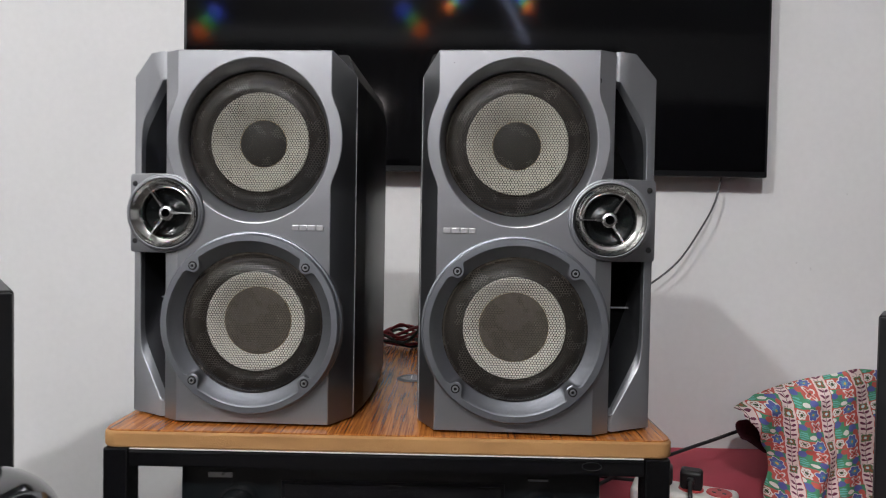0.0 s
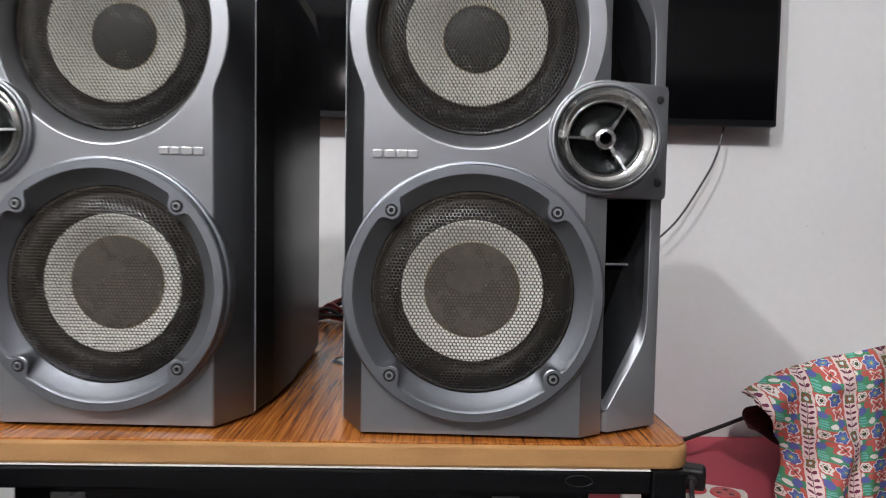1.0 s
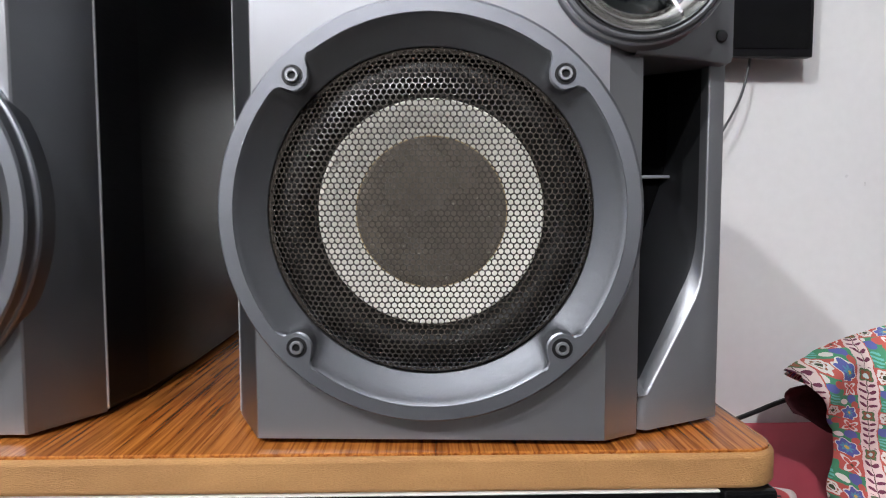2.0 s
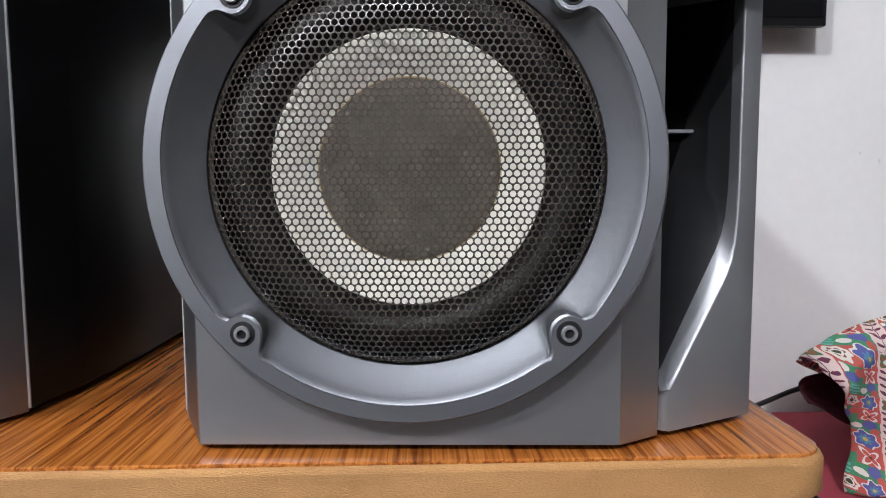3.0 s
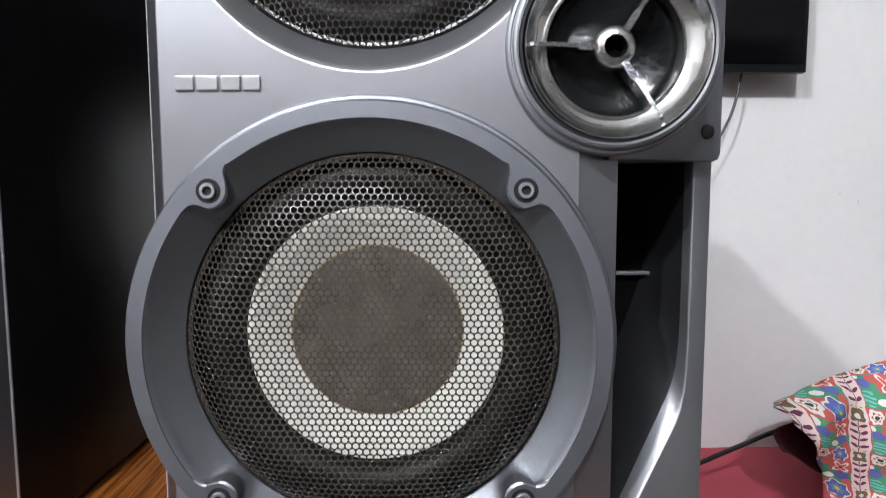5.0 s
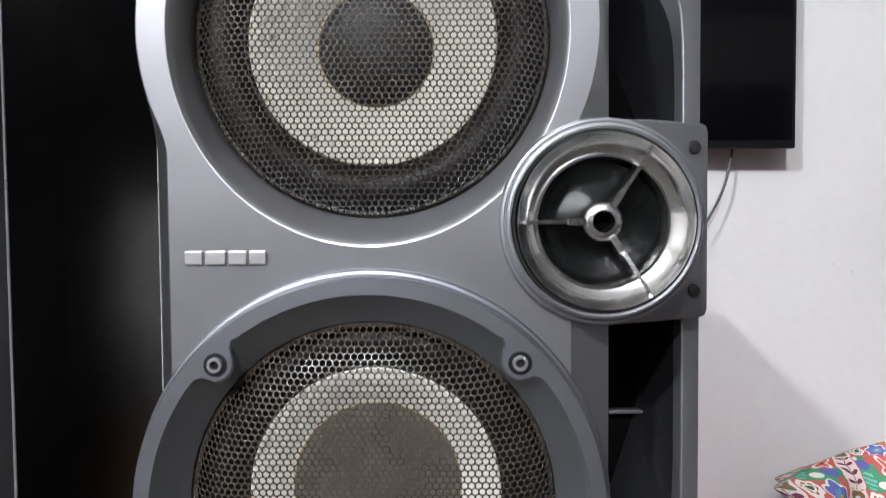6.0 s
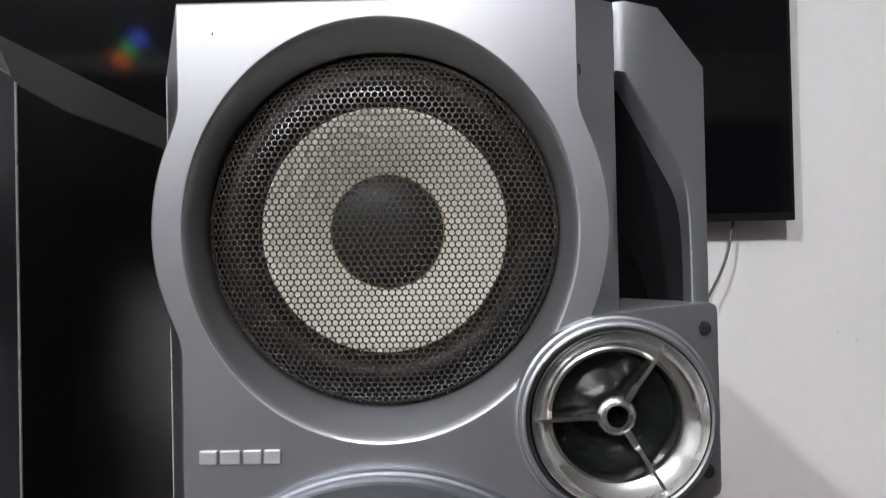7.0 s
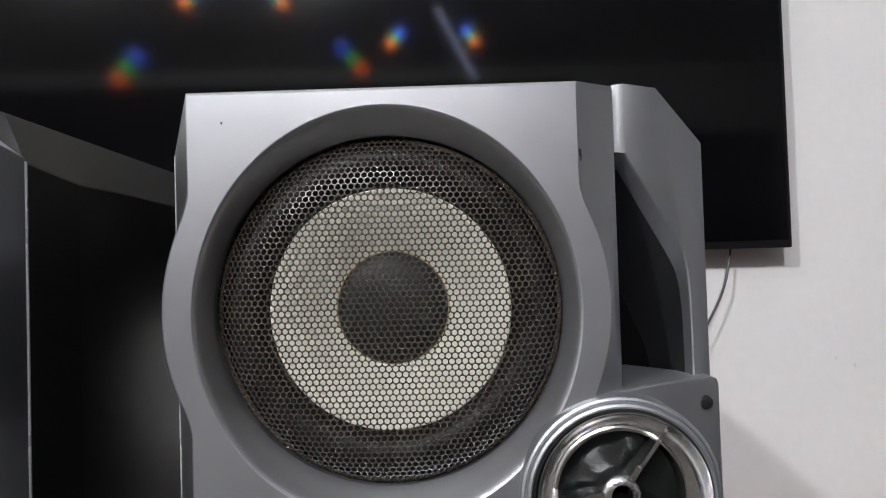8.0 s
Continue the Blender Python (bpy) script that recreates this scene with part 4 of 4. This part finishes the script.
def draped_cloth():
    bm = bmesh.new()
    uv = bm.loops.layers.uv.new("UVMap")
    nu, nv = 60, 70
    grid, coords = [], {}
    for j in range(nv + 1):
        row = []
        for i in range(nu + 1):
            u, v = i / nu, j / nv
            top_front = 0.512 + 0.076 * min(1, u / 0.42) ** 0.75 - 0.02 * max(0, u - 0.5) + 0.006 * math.sin(9 * u) * (u > 0.05)
            xr = 1.02
            if v < 0.35:
                k = v / 0.35
                y = 1.405 + (1.15 - 1.405) * k
                z = 0.41 + (top_front - 0.41) * k ** 0.7
                xl = 0.72 - 0.206 * k ** 0.6
            else:
                k = (v - 0.35) / 0.65
                z = top_front + (0.3545 - top_front) * k
                xl = cloth_edge(z) if k < 0.999 else 0.568
                fold = 0.012 * math.sin(21 * u + 1.5 * k) + 0.006 * math.sin(47 * u + 1 + 2 * k)
                y = 1.15 - 0.018 * math.sin(min(1, k * 5) * math.pi / 2) + fold * min(1, k * 1.6) - 0.03 * math.exp(-((u - 0.02) / 0.08) ** 2) * math.exp(-((k - 0.15) / 0.2) ** 2)
            x = xl + (xr - xl) * u + 0.004 * math.sin(12 * k) * (1 - u)
            q = noise.noise(Vector((x * 14, y * 14, z * 14))) * 0.004
            vert = bm.verts.new((x, y + q, z + q * 0.6 * (v < 0.97)))
            over = z if v >= 0.35 else top_front + (y - 1.15) * 0.9
            coords[vert] = (1.09 * (x + 0.14 * over + 0.2 * max(0.0, 0.568 - x)), 1.2 * (over + 0.02 * math.sin(7 * u)))
            row.append(vert)
        grid.append(row)
    for a, b in zip(grid, grid[1:]):
        strip(bm, a, b)
    for f in bm.faces:
        for lp in f.loops:
            lp[uv].uv = coords[lp.vert]
    cl = part("patterned_cloth", bm, COTTON, None, "", 1, 180)
    fold = bmesh.new()
    rows = []
    for j in range(9):
        k = j / 8
        rows.append([fold.verts.new((0.524 + 0.012 * k + (0.085 - 0.02 * k) * i / 8, 1.162 + 0.018 * math.sin(2.6 * i / 8 + 3 * k) + 0.01 * k, 0.486 - (0.046 - 0.010 * math.cos(5 * i / 8)) * k)) for i in range(9)])
    for a, b in zip(rows, rows[1:]):
        strip(fold, a, b)
    lining = part("folded_lining", fold, DARK_RED_CLOTH, cl, "dark maroon underside of the folded corner", 1, 180)
    lining.modifiers.new("thickness", "SOLIDIFY").thickness = 0.0015
    solid = cl.modifiers.new("thickness", "SOLIDIFY")
    solid.thickness = 0.0015
    return tagged(cl, "flower-printed red, green and white cotton cloth draped over a box", "cloth")


draped_cloth()
covered = thing("covered_box", pose(0.66, 1.185, 0.352), "dark box on the bench, hidden under a printed cloth", "box")
part("box_body", box(0, 0.30, 0, 0.07, 0, 0.11, 0.006), DARK_PLASTIC, covered)
part("box_lid", box(-0.002, 0.302, -0.002, 0.072, 0.1102, 0.118, 0.002), DARK_PLASTIC, covered)


def floor_box(name, m, x0, x1, deep, high, label):
    t = thing(name, m, label, "box")
    part("case", box(x0, x1, 0.012, deep, 0, high, 0.004), CABINET_VINYL, t)
    part("front_plate", box(x0 + 0.002, x1 - 0.002, 0, 0.0118, 0.002, high - 0.002, 0.003), DARK_PLASTIC, t)


floor_box("black_cabinet", pose(-0.4855, 0.755, 0, 0, 0, 37), -0.27, 0.0, 0.30, 0.733, "tall plain black cabinet standing on the floor beside the rack")
floor_box("black_case", pose(0.657, 1.0, 0.3525, 0, 0, -37), 0.0, 0.26, 0.10, 0.3415, "plain black upright case standing on the red bench")

# rounded glossy bin
bin_ = thing("glossy_bin", pose(-0.421, 0.556, 0), "glossy black bin with a rounded lid beside the rack", "bin")
prof = [(0.0, 0.0), (0.078, 0.0), (0.085, 0.01), (0.089, 0.508), (0.089, 0.520)]
dome = [(0.0905, 0.522), (0.0910, 0.528)] + [(0.041 + 0.05 * math.cos(a), 0.538 + 0.05 * math.sin(a)) for a in (math.pi / 2 * i / 12 for i in range(13))] + [(0.020, 0.5895), (0, 0.590)]
for nm, pr in (("bin_body", prof), ("lid", dome)):
    bm = lathe(pr, 0, 0, 64)
    bmesh.ops.rotate(bm, verts=bm.verts, matrix=Matrix.Rotation(radians(90), 3, "X"))
    part(nm, bm, GLOSS_BLACK, bin_)

# cables
def cable(name, pts, r, mat, label):
    return tagged(part(name, tube(pts, r), mat), label, "cable")


cable("television_cable", [(0.590, 1.418, 0.95), (0.584, 1.412, 0.924), (0.570, 1.404, 0.879), (0.545, 1.400, 0.831), (0.498, 1.398, 0.759), (0.445, 1.398, 0.712), (0.39, 1.400, 0.679), (0.32, 1.405, 0.645)], 0.0020, CABLE_GREY, "thin black cable hanging from the television down the wall")
cable("power_cable", [(0.62, 1.25, 0.455), (0.575, 1.262, 0.4395), (0.53, 1.256, 0.4255), (0.47, 1.24, 0.411), (0.415, 1.22, 0.3995), (0.36, 1.2, 0.388), (0.30, 1.17, 0.374), (0.24, 1.14, 0.3555)], 0.0034, CABLE_BLACK, "thick black power cable running behind the rack")
cable("plug_cable", [(0.4145, 1.087, 0.402), (0.407, 1.066, 0.394), (0.406, 1.045, 0.362), (0.43, 1.01, 0.357), (0.50, 0.98, 0.357)], 0.0035, CABLE_BLACK, "black cable leading from a plug on the bench")
for k in range(4):
    cable("rack_cable", [(0.05 + 0.04 * k, 1.05, 0.50), (0.12 + 0.03 * k, 1.12, 0.46 + 0.012 * k), (0.20 + 0.02 * k, 1.16, 0.40 + 0.02 * k), (0.30, 1.18 + 0.012 * k, 0.375 + 0.018 * k), (0.40, 1.19, 0.364 + 0.006 * k)], 0.0032, CABLE_BLACK, "black cable behind the amplifier")
random.seed(4)
for k in range(6):
    pts = []
    for i in range(11):
        a = 2 * math.pi * i / 10 + k
        pts.append((-0.072 + (0.045 + 0.012 * random.random()) * math.cos(a) + 0.006 * k - 0.015, 1.19 + 0.022 * math.sin(a) + 0.01 * random.random(), 0.6045 + 0.003 * k + 0.014 * random.random() * (1 + math.sin(a * 2 + k))))
    cable("coiled_cable", pts, 0.0026, CABLE_RED if k % 3 else CABLE_BLACK, "tangled dark red speaker cable lying on the table")

# grommet in the table top
gr = thing("cable_grommet", pose(-0.041, 0.937, 0.6), "round silver and black cable grommet set in the table", "grommet")
for nm, pr, mt in (("rim", [(0.0155, 0.0002), (0.016, 0.0022), (0.0172, 0.0026), (0.021, 0.0002)], GUNMETAL), ("cap", [(0.0, 0.0016), (0.0153, 0.0016), (0.0154, 0.0002)], GLOSS_BLACK)):
    bm = lathe(pr, 0, 0, 40)
    bmesh.ops.rotate(bm, verts=bm.verts, matrix=Matrix.Rotation(radians(90), 3, "X"))
    part(nm, bm, mt, gr)
part("bar", box(-0.0012, 0.0012, -0.013, 0.013, 0.0016, 0.0028, 0.0003), CHROME, gr)

# power strip with plugs
ps = thing("power_strip", pose(0.430, 1.112, 0.352, 0, 0, -24), "white power strip with round red sockets lying on the bench", "power strip")
part("strip_body", box(-0.10, 0.07, -0.032, 0.032, 0, 0.03, 0.008, None, 3), STRIP_WHITE, ps)
for x in (-0.060, -0.004, 0.040):
    bm = lathe([(0.0, 0.0325), (0.0175, 0.0325), (0.0195, 0.0318), (0.0205, 0.0298)], x, 0, 40)
    bmesh.ops.rotate(bm, verts=bm.verts, matrix=Matrix.Rotation(radians(90), 3, "X"))
    so = part("socket", bm, STRIP_RED, ps, "round red socket")
    for hx, hy in ((0, 0.008), (-0.008, -0.006), (0.008, -0.006)):
        part("socket_hole", box(x + hx - 0.003, x + hx + 0.003, hy - 0.0022, hy + 0.0022, 0.0322, 0.0331), DARK_PLASTIC, so)


def plug(m):
    p = thing("black_plug", m, "black moulded mains plug in the power strip", "plug", "plugs on the strip")
    part("plug_body", box(-0.018, 0.018, -0.015, 0.015, 0.0, 0.032, 0.006, None, 3), DARK_PLASTIC, p)
    part("strain_relief", box(-0.006, 0.006, -0.028, -0.0162, 0.012, 0.024, 0.003), DARK_PLASTIC, p)


plug(pose(0.4265, 1.1135, 0.3838, 0, 0, -24))
plug(pose(0.384, 1.1365, 0.3838, 0, 0, -20))
